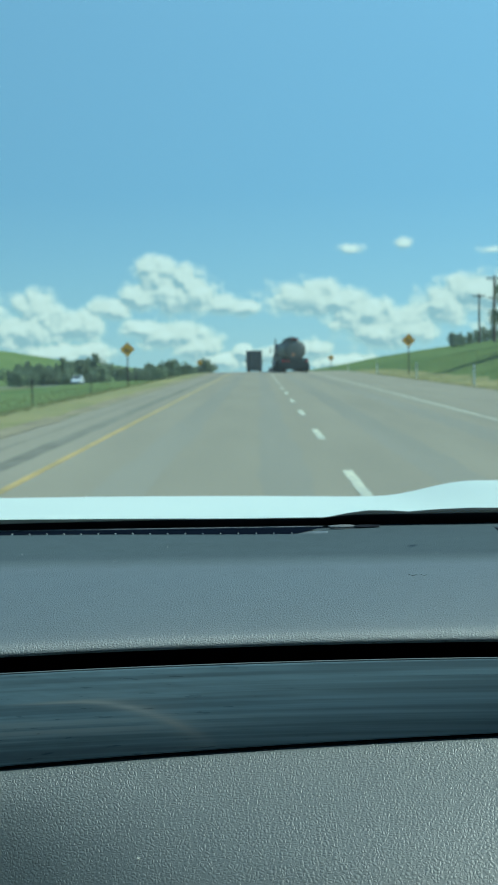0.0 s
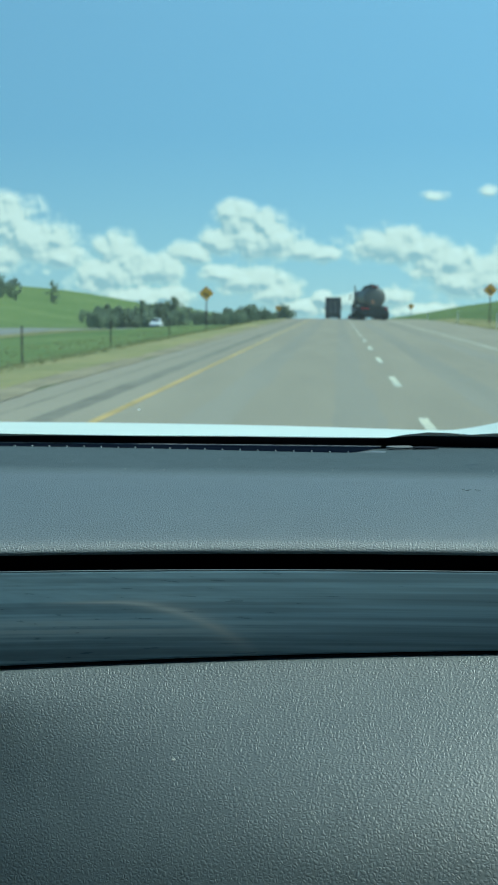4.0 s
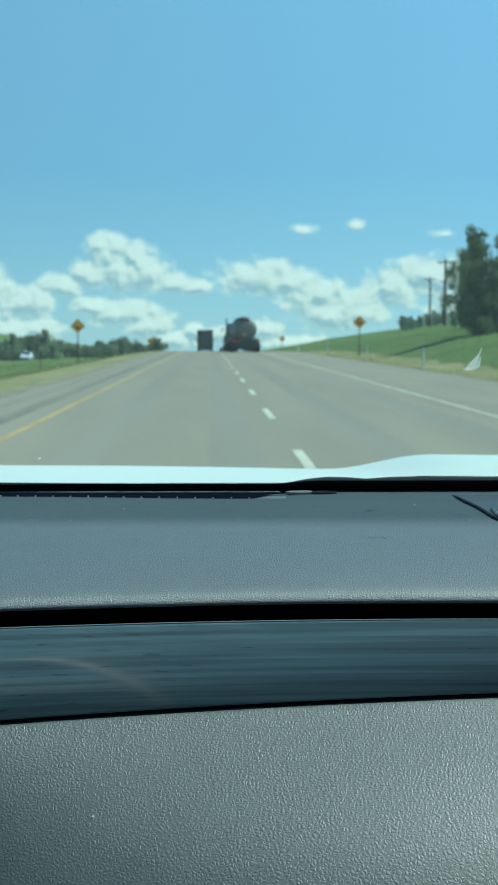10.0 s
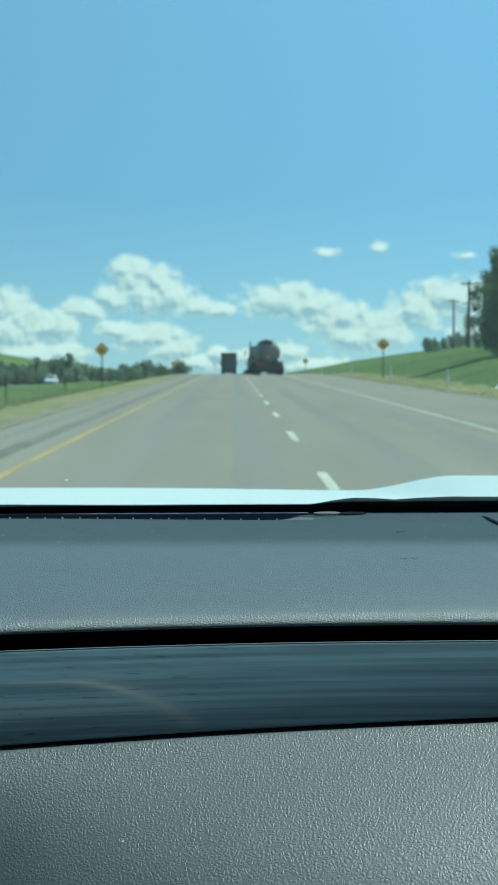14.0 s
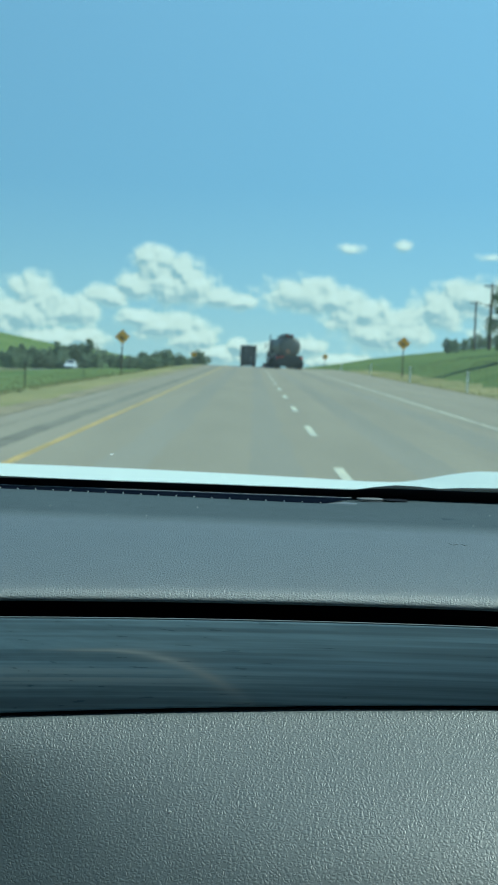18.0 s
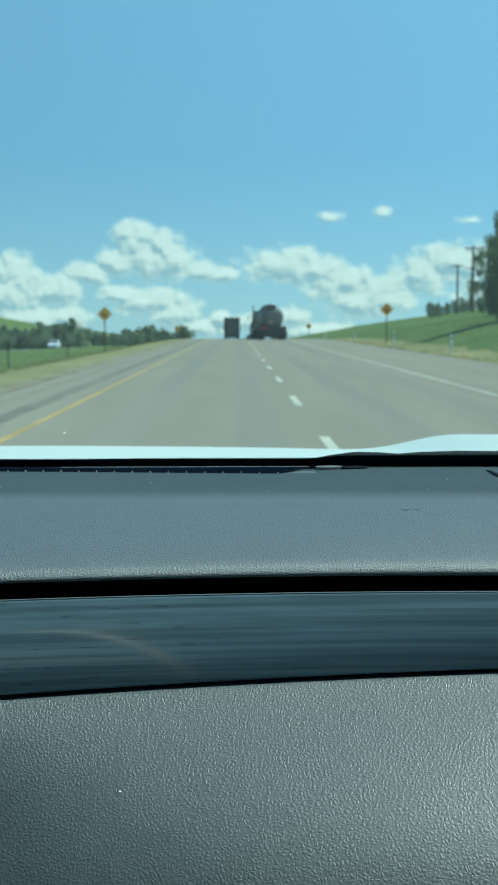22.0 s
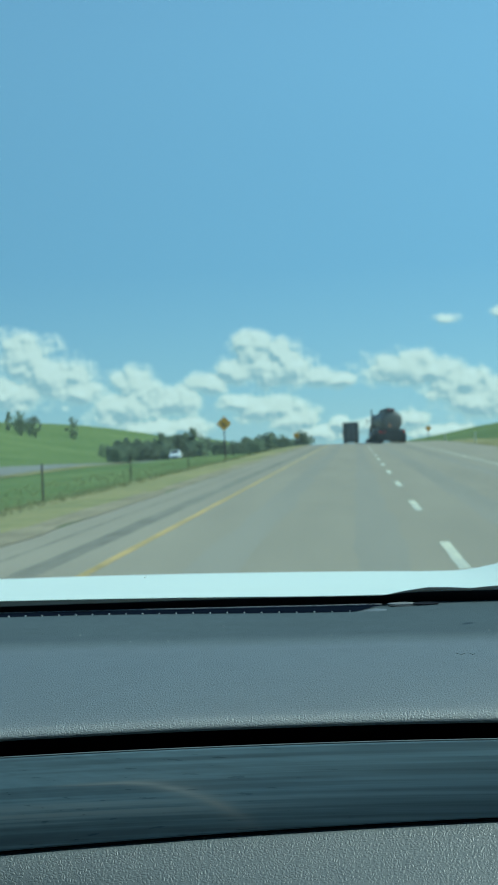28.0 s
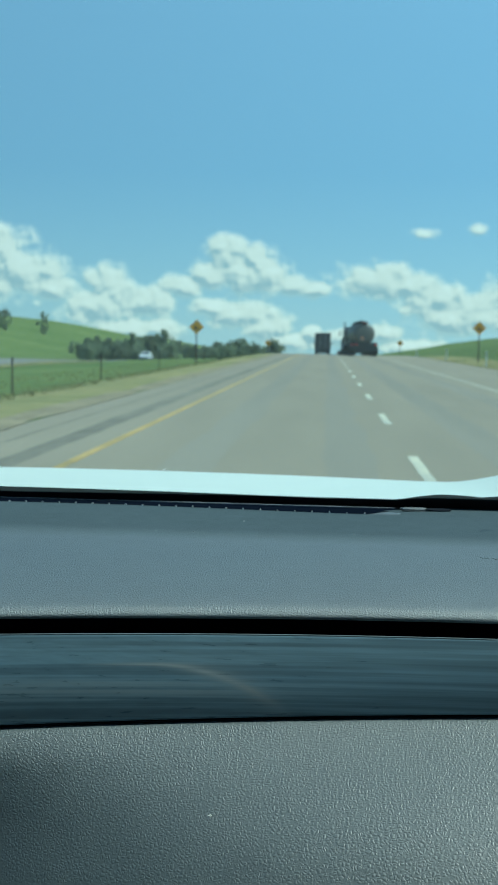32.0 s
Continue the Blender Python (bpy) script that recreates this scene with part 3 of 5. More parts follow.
    l.new(el, veil.inputs[0])
    cover = math_("MULTIPLY", alpha.outputs[0], 0.96)
    a = math_("MAXIMUM", cover, veil.outputs[0])
    relief = math_("MULTIPLY_ADD", math_("SUBTRACT", s1, s2), 1.2, math_("MULTIPLY_ADD", math_("SUBTRACT", f, f_up), 1.0, 0.46))
    ramp = n.new("ShaderNodeValToRGB")
    ramp.color_ramp.elements[0].position, ramp.color_ramp.elements[1].position = 0.20, 0.98
    ramp.color_ramp.elements[0].color = (0.43, 0.555, 0.645, 1)
    mid = ramp.color_ramp.elements.new(0.56)
    mid.color = (0.665, 0.755, 0.795, 1)
    ramp.color_ramp.elements[1].color = (0.90, 0.90, 0.875, 1)
    l.new(relief, ramp.inputs[0])
    haze = n.new("ShaderNodeMixRGB")
    low = n.new("ShaderNodeValToRGB")           # paler near the ground, deeper above
    low.color_ramp.elements[0].position, low.color_ramp.elements[1].position = 0.0, 0.30
    low.color_ramp.elements[0].color, low.color_ramp.elements[1].color = (0.38, 0.565, 0.735, 1), (0.275, 0.48, 0.75, 1)
    top = low.color_ramp.elements.new(0.8)
    top.color = (0.345, 0.57, 0.89, 1)
    l.new(math_("DIVIDE", el, 24.0), low.inputs[0])
    glow = n.new("ShaderNodeMixRGB")            # brighter towards the sun's side
    glow.blend_type, glow.inputs[0].default_value = "MULTIPLY", 1.0
    side = math_("MULTIPLY_ADD", az, 0.0095, 1.03)
    cs = n.new("ShaderNodeCombineXYZ")
    for k in range(3):
        l.new(side, cs.inputs[k])
    l.new(low.outputs[0], glow.inputs[1]), l.new(cs.outputs[0], glow.inputs[2])
    l.new(glow.outputs[0], haze.inputs[1])
    l.new(cover, haze.inputs[0]), l.new(ramp.outputs[0], haze.inputs[2])
    em, tp, mx = (n.new(k) for k in ("ShaderNodeEmission", "ShaderNodeBsdfTransparent", "ShaderNodeMixShader"))
    em.inputs[1].default_value = 0.80
    l.new(haze.outputs[0], em.inputs[0])
    l.new(a, mx.inputs[0]), l.new(tp.outputs[0], mx.inputs[1]), l.new(em.outputs[0], mx.inputs[2])
    l.new(mx.outputs[0], n["Material Output"].inputs[0])
    return m


M["clouds"] = cloud_material()
cr = [[(3600 * math.sin(radians(a)), 3600 * math.cos(radians(a)), 3600 * math.tan(radians(e))) for a in range(-60, 62, 2)] for e in (-3, 0, 4, 8, 12, 16, 20, 25, 30, 35)]
clouds = tagged(obj("backdrop", loft(cr), "clouds", True), "white cumulus clouds in a low band over the horizon", "clouds", kind="structure")
clouds.location = (0, 0, EYE)
clouds.visible_shadow = False

# ---- the car that carries the camera ----
car = thing("car", "white car with a dark grey dashboard, standing on the highway", "car")
CX = -0.37           # middle of the car


def bow(x, k1=0.0731, k2=0.314):
    """How far a line of the dashboard bows along its length; straight far from the seat."""
    if abs(x) < 0.36:
        return k1 * x - k2 * x * x
    e = math.copysign(0.36, x)
    return k1 * e - k2 * e * e + (k1 - 2 * k2 * e) * (x - e) * 0.5


DX = [CX - 0.92 + 1.84 * k / 74 for k in range(75)]


def skin(profile, xs=DX):
    """A surface along the car's width; profile gives for x a list of y, z (z from the eye's height)."""
    return loft([[(x, y, EYE + z) for y, z in profile(x)] for x in xs])


TOP = ((0.930, -0.1368), (0.942, -0.1366), (0.955, -0.1366), (0.970, -0.1367), (0.985, -0.1369), (1.00, -0.1372), (1.02, -0.1377), (1.04, -0.1383),
       (1.06, -0.1389), (1.08, -0.1395), (1.10, -0.1402), (1.12, -0.1409), (1.14, -0.1415), (1.17, -0.1425), (1.19, -0.1433), (1.220, -0.1444), (1.235, -0.1505))


def top_z(y):
    """Height of the dashboard's top skin, from the eye, behind the nose."""
    for (ya, za), (yb, zb) in zip(TOP, TOP[1:]):
        if y <= yb:
            return za + (zb - za) * (y - ya) / (yb - ya) if y > ya else za - 0.0005 * (ya - y) / 0.013
    return TOP[-1][1]


def nose_profile(x):
    """Top skin: slightly crowned behind, falling over a rounded nose."""
    b = bow(x)
    pts = [(y, z + 0.0026 * ss(0.055, 0.10, x) * ss(1.12, 1.22, y)) for y, z in TOP[:0:-1]]
    for k in range(15):
        f = (k / 14) ** 0.55
        y = 0.930 + (0.805 + b - 0.930) * f
        pts.append((y, -0.1368 - 0.0251 * (0.42 * f + 0.16 * f * f + 0.42 * (1 - math.sqrt(max(1 - f * f, 0.0))))))
    pts += [(0.8047 + b, -0.1632), (0.8043 + b, -0.1645), (0.806 + b, -0.1656), (0.818 + b, -0.168), (0.872 + b, -0.171)]
    return pts


def trim_y(x):
    return 0.801 + bow(x, 0.0723, 0.288)


def seam_y(x):
    return 0.790 + bow(x, 0.0665, 0.234)


def seam_z(x):
    return -0.2264 + 0.033 * x


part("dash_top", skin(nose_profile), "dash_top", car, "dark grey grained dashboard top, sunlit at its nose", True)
# the shade under the nose is put into this lining's colour
part("recess", skin(lambda x: [(0.873 + bow(x), -0.1700), (0.873 + bow(x), -0.192), (trim_y(x) + 0.014, -0.186), (trim_y(x) + 0.005, -0.1765)]), "gap_shade", car, "gap under the dashboard's nose, its shade painted black")


def trim_profile(x):
    a, b, s = trim_y(x), seam_y(x), seam_z(x)
    pts = [(a + 0.006, -0.1757), (a + 0.0015, -0.1751)]
    for f in (0.0, 0.02, 0.12, 0.25, 0.4, 0.55, 0.7, 0.82, 0.92, 0.975, 0.995):
        pts.append((a + (b - a) * f - 0.0034 * math.sin(math.pi * f), -0.1757 + (s + 0.0012 + 0.1757) * f))
    return pts + [(b + 0.004, s + 0.0008)]


part("trim_strip", thick(skin(trim_profile), 0.0015), "trim", car, "dark brushed decorative strip, blue-grey sheen", True)
part("chrome_edge", tube([(x, trim_y(x) + 0.0006, EYE - 0.1750) for x in DX], 0.00055, 6), "rib_dark", car, "thin edge of the strip")


def low_profile(x):
    b, s = seam_y(x), seam_z(x)
    c = max(-0.4, min(0.4, x))
    twist = 0.62 * c * c - 0.15 * c                 # the panel bulges lower down
    pts = [(b + 0.012, s - 0.0002), (b + 0.001, s - 0.0014), (b - 0.0015, s - 0.0027), (b - 0.005, s - 0.0058), (b - 0.014, s - 0.0122), (b - 0.032, s - 0.0245), (b - 0.062, s - 0.0466), (b - 0.090, s - 0.072),
           (b - 0.112, s - 0.104), (b - 0.126, s - 0.15), (b - 0.13, s - 0.24), (b - 0.09, s - 0.34)]
    return [(y + twist * ss(0.0, 0.07, s - z), z) for y, z in pts]


part("lower_panel", skin(low_profile), "dash_low", car, "grained dark grey airbag panel below the strip", True)
part("seam_gap", tube([(x, seam_y(x) + 0.004, EYE + seam_z(x) - 0.0006) for x in DX], 0.0016, 6), "frit", car, "black gap between strip and panel")
# defroster slot with ribs, standing just before the glass
def vent_y(x):
    return 1.189 - 0.030 * ss(-0.24, 0.05, x)


VX = [CX - 0.45 + k * 0.0088 for k in range(110) if CX - 0.45 + k * 0.0088 < 0.062]


def slot_back(x):
    """Rear upper edge of the slot."""
    y = vent_y(x) + 0.022
    return y, -0.1176 * y


# a black face stands in for the slot's shaded inside
part("vent_slot", loft([[(x, y, EYE + z) for y, z in ((slot_back(x)[0] + 0.002, slot_back(x)[1] - 0.001), slot_back(x), (vent_y(x) - 0.003 + 0.022 * ss(0.03, 0.062, x), top_z(vent_y(x) - 0.003) + 0.0001 + 0.0026 * ss(0.03, 0.062, x)))] for x in VX]),
     "gap_shade", car, "defroster slot along the windscreen, its shade painted black")
for k in range(46):
    x = 0.031 - k * 0.0161
    part("vent_rib", box(0.0011, 0.004, 0.0015, x, vent_y(x) - 0.0035, EYE + top_z(vent_y(x) - 0.0035) + 0.0006, 0.0003), "rib", car)
part("slot_lip", tube([(x, slot_back(x)[0] - 0.0006, EYE + slot_back(x)[1] + 0.0003) for x in VX], 0.0004, 6), "rib", car, "thin grey lip behind the slot")
we = loft([[(x, vent_y(x) + (0.026 - 0.012 * f) * g, EYE - 0.1421 + 0.0022 * g * (1 - f)) for g in (0.0, 0.5, 1.0)] for x, f in ((0.034 + 0.0038 * j, ss(0, 1, j / 8)) for j in range(9))])
part("slot_end", thick(we, 0.0006), "rib_dark", car, "dark grey rounded end of the slot", True)


# light sensor: flat oval lens with a dark half
def oval(cx, cy, cz, rx, ry, rz, taper=0.0):
    o = bmesh.new()
    o.faces.new([o.verts.new((cx + rx * math.cos(a), cy + ry * math.sin(a) * (1 - taper * math.cos(a)), EYE + cz + rz * math.sin(a) * (1 - taper * math.cos(a)))) for a in (2 * math.pi * k / 28 for k in range(28))])
    return thick(o, 0.0006)


sensor = part("light_sensor", oval(0.087, 1.190, -0.1407, 0.021, 0.0055, 0.0010, 0.3), "lip", car, "small dark oval sensor in the dashboard")
part("lens", oval(0.078, 1.190, -0.1401, 0.0125, 0.0034, 0.0006, -0.3), "lens", sensor, "bright reflecting lens")
# the sensor's shaded side, painted as a black oval
part("shadow_side", oval(0.101, 1.187, -0.1401, 0.012, 0.0036, 0.0007), "frit", sensor, "dark end of the sensor, its shade painted black")
# speaker cover in the corner
def surf_z(x, y):
    """Height of the top skin at x, y, from the eye, over the nose too."""
    if y >= 0.93:
        return top_z(y)
    f = min((0.93 - y) / (0.93 - 0.805 - bow(x)), 1.0)
    return -0.1368 - 0.0251 * (0.42 * f + 0.16 * f * f + 0.42 * (1 - math.sqrt(max(1 - f * f, 0.0))))


gp = [(0.216, 1.228), (0.217, 1.155), (0.2172, 1.061), (0.2145, 0.991), (0.2172, 0.937), (0.2317, 0.9156), (0.25, 0.9057), (0.269, 0.898), (0.32, 0.890), (0.40, 0.886), (0.46, 0.90), (0.47, 1.21)]
gb_ = bmesh.new()
gb_.faces.new([gb_.verts.new((x, y, EYE + surf_z(x, y) + 0.0016)) for x, y in gp])
bmesh.ops.triangulate(gb_, faces=gb_.faces[:])
speaker = part("speaker_cover", thick(gb_, 0.0015), "lip", car, "pierced black speaker mesh in the dashboard corner")
gm = bmesh.new()
front = [(x + 0.002, y + 0.004) for x, y in gp[3:10]]
gm_back = [(x + 0.004, 1.045 - 0.25 * (x - 0.22)) for x, y in front[::-1][:-1]]
gm.faces.new([gm.verts.new((x, y, EYE + surf_z(x, y) + 0.0026)) for x, y in front + gm_back])
bmesh.ops.triangulate(gm, faces=gm.faces[:])
part("mesh", thick(gm, 0.0006), "grille", speaker, "pierced metal mesh")
part("rim", tube([(x, y, EYE + surf_z(x, y) + 0.0014) for x, y in gp[:10]], 0.0012, 6), "black_plastic", speaker)
part("side_vent", tube([(x, y, EYE + surf_z(x, y) + 0.0008) for x, y in ((0.259, 0.881), (0.30, 0.873), (0.42, 0.862))], [0.0010, 0.0030, 0.0035], 8), "black_plastic", car, "black slot beside the speaker")
# marks on the skin
for x, y, w in ((0.1105, 0.908, 0.006), (0.1185, 0.9075, 0.004)):
    part("scuff", tube([(q, v, EYE + surf_z(q, v) + 0.0001) for q, v in ((x - w / 2, y + 0.003), (x, y - 0.001), (x + w / 2, y + 0.002))], 0.00016, 5), "scuff", car, "small dark scratch in the skin")


def low_y(x, z):
    """Depth of the lower panel's face at height z."""
    p = low_profile(x)[2:10]
    for (ya, za), (yb, zb) in zip(p, p[1:]):
        if zb <= z <= za:
            return ya + (yb - ya) * (z - za) / (zb - za)
    return p[-1][0]


rs = random.Random(4)
for k in range(18):
    x = rs.uniform(-0.22, 0.25)
    b, s = bow(x), seam_z(x)
    f = rs.random()
    y, z = (low_y(x, s - 0.02 - 0.09 * f), s - 0.02 - 0.09 * f) if k % 2 else (0.965 + 0.16 * f, top_z(0.965 + 0.16 * f) + 0.0003)
    part("dust_speck", box(0.0006, 0.0006, 0.0006, x, y, EYE + z, 0.00015), "dust", car)
part("dust_speck", box(0.0022, 0.0018, 0.0022, -0.071, low_y(-0.071, -0.2735), EYE - 0.2735, 0.0006), "dust", car, "pale fleck of dust")

# windscreen
GB, GZ, GS = 1.24, -0.157, 0.7125


def on_glass(x, z, lift=0.0):
    """A point of the glass at height z from the eye."""
    y = GB - (z - GZ) / GS - 0.10 * ((x - CX) / 0.8) ** 2 * 0.0
    return Vector((x, y - lift * 0.58, EYE + z + -lift * 0.81))


windscreen = part("windscreen", loft([[on_glass(x, z) for z in (-0.157, -0.1, 0.0, 0.15, 0.3, 0.43)] for x in [CX - 0.97 + 0.1 * k for k in range(20)] + [CX + 0.97]]), "glass", car, "clear laminated windscreen, faintly tinted", True)
windscreen.visible_shadow = False


def frit_top(x):
    return -0.1318 + 0.0030 * ss(0.062, 0.09, x) - 0.003 * ss(-0.05, -0.4, x) + 0.016 * ss(0.30, 0.46, x) + 0.25 * ss(0.46, 0.60, x)


part("dark_band", loft([[on_glass(x, -0.157, 0.002), on_glass(x, -0.145, 0.002), on_glass(x, frit_top(x), 0.002)] for x in [CX - 0.96 + k * 0.016 for k in range(121)]]), "frit", windscreen, "black printed band along the glass's foot")
dots = bmesh.new()
for k in range(420):
    x = -0.62 + k * 0.0022
    if x > 0.065:
        break
    c = on_glass(x, frit_top(x) + 0.0006, 0.002)
    h = 0.0009
    dots.faces.new([dots.verts.new(c + Vector(d)) for d in ((-h, 0, -0.001), (h * 0.4, 0, -0.001), (h * 1.0, -0.0008, 0.0004), (h * 0.1, -0.0008, 0.0004))])
part("printed_dots", dots, "frit", windscreen, "row of printed dots")
# cowl, wiper and bonnet outside
part("cowl", skin(lambda x: [(1.23, -0.175), (1.27, -0.160), (1.33, -0.152), (1.36, -0.160), (1.36, -0.20)]), "black_plastic", car, "black plastic cowl under the windscreen", True)
wb = [(0.060, 1.222, -0.1345), (0.085, 1.224, -0.1310), (0.105, 1.226, -0.1294), (0.125, 1.226, -0.1298), (0.145, 1.226, -0.1308), (0.165, 1.226, -0.1295), (0.20, 1.228, -0.1290), (0.26, 1.230, -0.1300), (0.34, 1.232, -0.130), (0.45, 1.236, -0.130)]
wiper = part("wiper", tube([(x, y, EYE + z - 0.0026) for x, y, z in wb], [0.0008, 0.0016, 0.0022, 0.0022, 0.0018, 0.0020, 0.0024, 0.0026, 0.0028, 0.0028], 8), "wiper_rubber", car, "black wiper arm resting on the glass", True)
part("wiper_blade", tube([(-0.75 + 0.1 * k, 1.246, EYE - 0.149) for k in range(12)], 0.0035, 6), "wiper_rubber", car)


def hood_profile(x):
    e = abs(x - CX)
    rise = 0.0205 * ss(0.56, 0.72, e) - 0.014 * ss(0.84, 0.95, e)
    roll = 0.004 * (e / 0.5) ** 2 * (1 - ss(0.5, 0.7, e))
    pts = []
    for k in range(14):
        f = k / 13
        y = 1.345 + 0.83 * f - 0.06 * (e / 0.9) ** 2
        pts.append((y, -0.1475 - 0.0630 * f ** 1.1 - roll + rise * ss(0.02, 0.5, f) - 0.03 * ss(0.93, 1.0, f)))
    pts += [(2.20 - 0.06 * (e / 0.9) ** 2, -0.26), (2.24, -0.42), (2.24, -0.75)]
    return pts


part("hood", skin(hood_profile, [CX - 0.92 + 1.84 * k / 92 for k in range(93)]), "hood_paint", car, "glossy white bonnet with a raised edge", True)
# roof, pillars, doors and floor close the cabin


def roof_profile(x):
    e = (x - CX) / 0.93
    top = 0.50 - 0.05 * e * e
    return [(0.40, 0.43), (0.36, top - 0.035), (0.0, top), (-0.7, top + 0.005), (-1.3, top - 0.03), (-1.62, top - 0.12)]


RX = [CX - 0.93 + 1.86 * k / 24 for k in range(25)]
part("roof", thick(skin(roof_profile, RX), 0.03), "hood_paint", car, "white painted roof", True)
part("headliner", skin(lambda x: [(y, z - 0.035) for y, z in roof_profile(x)], RX), "roof_lining", car, "pale cloth headliner", True)
for s in (-1, 1):
    a, b = on_glass(CX + s * 1.02, -0.157), on_glass(CX + s * 0.95, 0.43)
    part("pillar", tube([a, (a + b) / 2, b, Vector((CX + s * 0.93, -0.2, EYE + 0.46))], [0.045, 0.04, 0.035, 0.03], 8), "roof_lining", car, "", True)
    door = part("door", box(0.09, 2.5, 1.15, CX + s * 0.875, -0.35, EYE + 0.092 - 0.575, 0.03), "cloth", car)
    shell = loft([[(CX + s * (0.925 + 0.07 * math.sin(math.pi * f) - 0.02 * f), y, 0.24 + (EYE - 0.17 - 0.24) * f) for f in [k / 10 for k in range(11)]] for y in [-1.72 + 0.1 * k for k in range(30)]])
    part("body_side", thick(shell, 0.01), "hood_paint", car, "white painted body side", True)
    wing = loft([[(CX + s * (0.915 + 0.07 * math.sin(math.pi * f) - 0.01 * f) * (1 - 0.05 * ss(1.8, 2.25, y)), y, 0.30 + (EYE - 0.172 - 0.055 * max(0.0, y - 1.345) / 0.83 - 0.30) * f) for f in [k / 10 for k in range(11)]] for y in [1.18 + 0.1 * k for k in range(11)]])
    part("front_wing", thick(wing, 0.01), "hood_paint", car, "white painted front wing", True)
    part("side_glass", loft([[(CX + s * 0.955, y, EYE + 0.085), (CX + s * 0.93, y, EYE + 0.43)] for y in (-1.3, -0.4, 0.5, 0.72)]), "glass", car).visible_shadow = False
    part("door_handle", box(0.03, 0.18, 0.03, CX + s * 1.0, -0.55, EYE - 0.32, 0.01), "hood_paint", door)
    part("rear_pillar", box(0.06, 0.35, 0.40, CX + s * 0.92, -1.45, EYE + 0.24, 0.02), "hood_paint", car)
    mi = part("side_mirror", box(0.20, 0.12, 0.15, CX + s * 1.10, 0.62, EYE - 0.01, 0.04), "hood_paint", car)
    part("mirror_glass", box(0.16, 0.01, 0.11, CX + s * 1.10, 0.555, EYE - 0.01, 0.003), "rim", mi)
    part("headlamp", box(0.34, 0.10, 0.14, CX + s * 0.68, 2.17, EYE - 0.50, 0.03), "lens", car)
    part("tail_lamp", box(0.16, 0.06, 0.30, CX + s * 0.80, -1.75, 0.92, 0.02), "sign_red", car)
    for wy in (1.45, -1.20):
        w = part("wheel", tube([(CX + s * 0.76, wy, 0.33), (CX + s * 0.99, wy, 0.33)], 0.33, 28), "rubber", car, "", True)
        part("rim", tube([(CX + s * 0.992, wy, 0.33), (CX + s * 1.0, wy, 0.33)], 0.22, 20), "rim", w)
part("rear_panel", box(1.82, 0.08, 0.95, CX, -1.70, 0.80, 0.03), "hood_paint", car)
part("rear_glass", loft([[(x, -1.66, EYE - 0.04), (x, -1.60, EYE + 0.37)] for x in (CX - 0.8, CX, CX + 0.8)]), "glass", car).visible_shadow = False
part("front_bumper", box(1.78, 0.16, 0.34, CX, 2.18, 0.46, 0.06), "hood_paint", car)
part("front_grille", box(0.9, 0.05, 0.22, CX, 2.26, 0.74, 0.02), "black_plastic", car)
part("floor_pan", box(1.7, 3.9, 0.06, CX, 0.22, 0.28, 0.02), "cloth", car)
part("firewall", box(1.66, 0.05, 0.85, CX, 1.21, 0.72, 0.01), "black_plastic", car)

# dirt on the glass
def ribbon(points, half, level=False):
    """A flat dried film on the glass along points."""
    side = up if level else Vector((1, 0, 0))
    return loft([[p - side * h, p + side * h] for p, h in zip(points, half)])


up = Vector((0, -0.81, 0.58))
splat = thing("insect_splat", "dried pale insect splash on the windscreen glass", "splash", at=Matrix.Translation(on_glass(0.207, -0.017, 0.004)))
rs = random.Random(8)
for k in range(6):
    f = k / 5 - 0.5                      # a teardrop of fine dried lines
    L = rs.uniform(0.010, 0.016) + (0.010 if k in (3, 6) else 0.0)
    x0, x1 = 0.0085 * f, 0.003 * f + 0.0022
    part("streak", ribbon([Vector((x0 * 0.5, 0, 0)) + up * -0.007, Vector((x0 * 1.15, 0, 0)) + up * -0.002, Vector(((x0 + x1) * 0.55, 0, 0)) + up * L * 0.5, Vector((x1, 0, 0)) + up * L], [0.0002, 0.0003, 0.00025, 0.00015]), "dried_white", splat)
for k in range(20):
    x0, h0 = rs.uniform(-0.0055, 0.0045), rs.uniform(-0.008, 0.001)
    part("drop", ribbon([Vector((x0 - 0.002, 0, 0)) + up * h0, Vector((x0, 0, 0)) + up * (h0 + 0.0012), Vector((x0 + 0.0022, 0, 0)) + up * h0], [0.00015, 0.0003, 0.00015], True), "dried_white" if k % 3 else "scuff", splat)
wear = thing("glass_scratch", "faint fine wiper scratches in the windscreen glass", "scratch", at=Matrix.Translation(on_glass(0.275, 0.035, 0.004)))
for k in range(12):
    x0, dz = 0.0024 * k - 0.014, rs.uniform(-0.005, 0.005)
    part("scratch_line", tube([Vector((x0 - 0.005, 0, 0)) + up * (dz - 0.009), Vector((x0, 0, 0)) + up * dz, Vector((x0 + 0.006, 0, 0)) + up * (dz + 0.009)], [0.00003, 0.00006, 0.00003], 4), "dust_film", wear)
chip = thing("glass_chip", "tiny bright stone chip in the windscreen", "chip", at=Matrix.Translation(on_glass(-0.156, -0.103, 0.004)))
star = bmesh.new()
star.faces.new([star.verts.new(Vector((1, 0, 0)) * r * math.cos(a) + up * r * math.sin(a)) for a, r in ((math.pi * k / 6, 0.0015 if k % 2 else 0.0008) for k in range(12))])
part("chip_star", star, "dried_white", chip)
part("chip_ray", ribbon([Vector((0.0006, 0, 0)), Vector((0.0024, 0, 0)) + up * 0.0024], [0.0004, 0.0001]), "dried_white", chip)


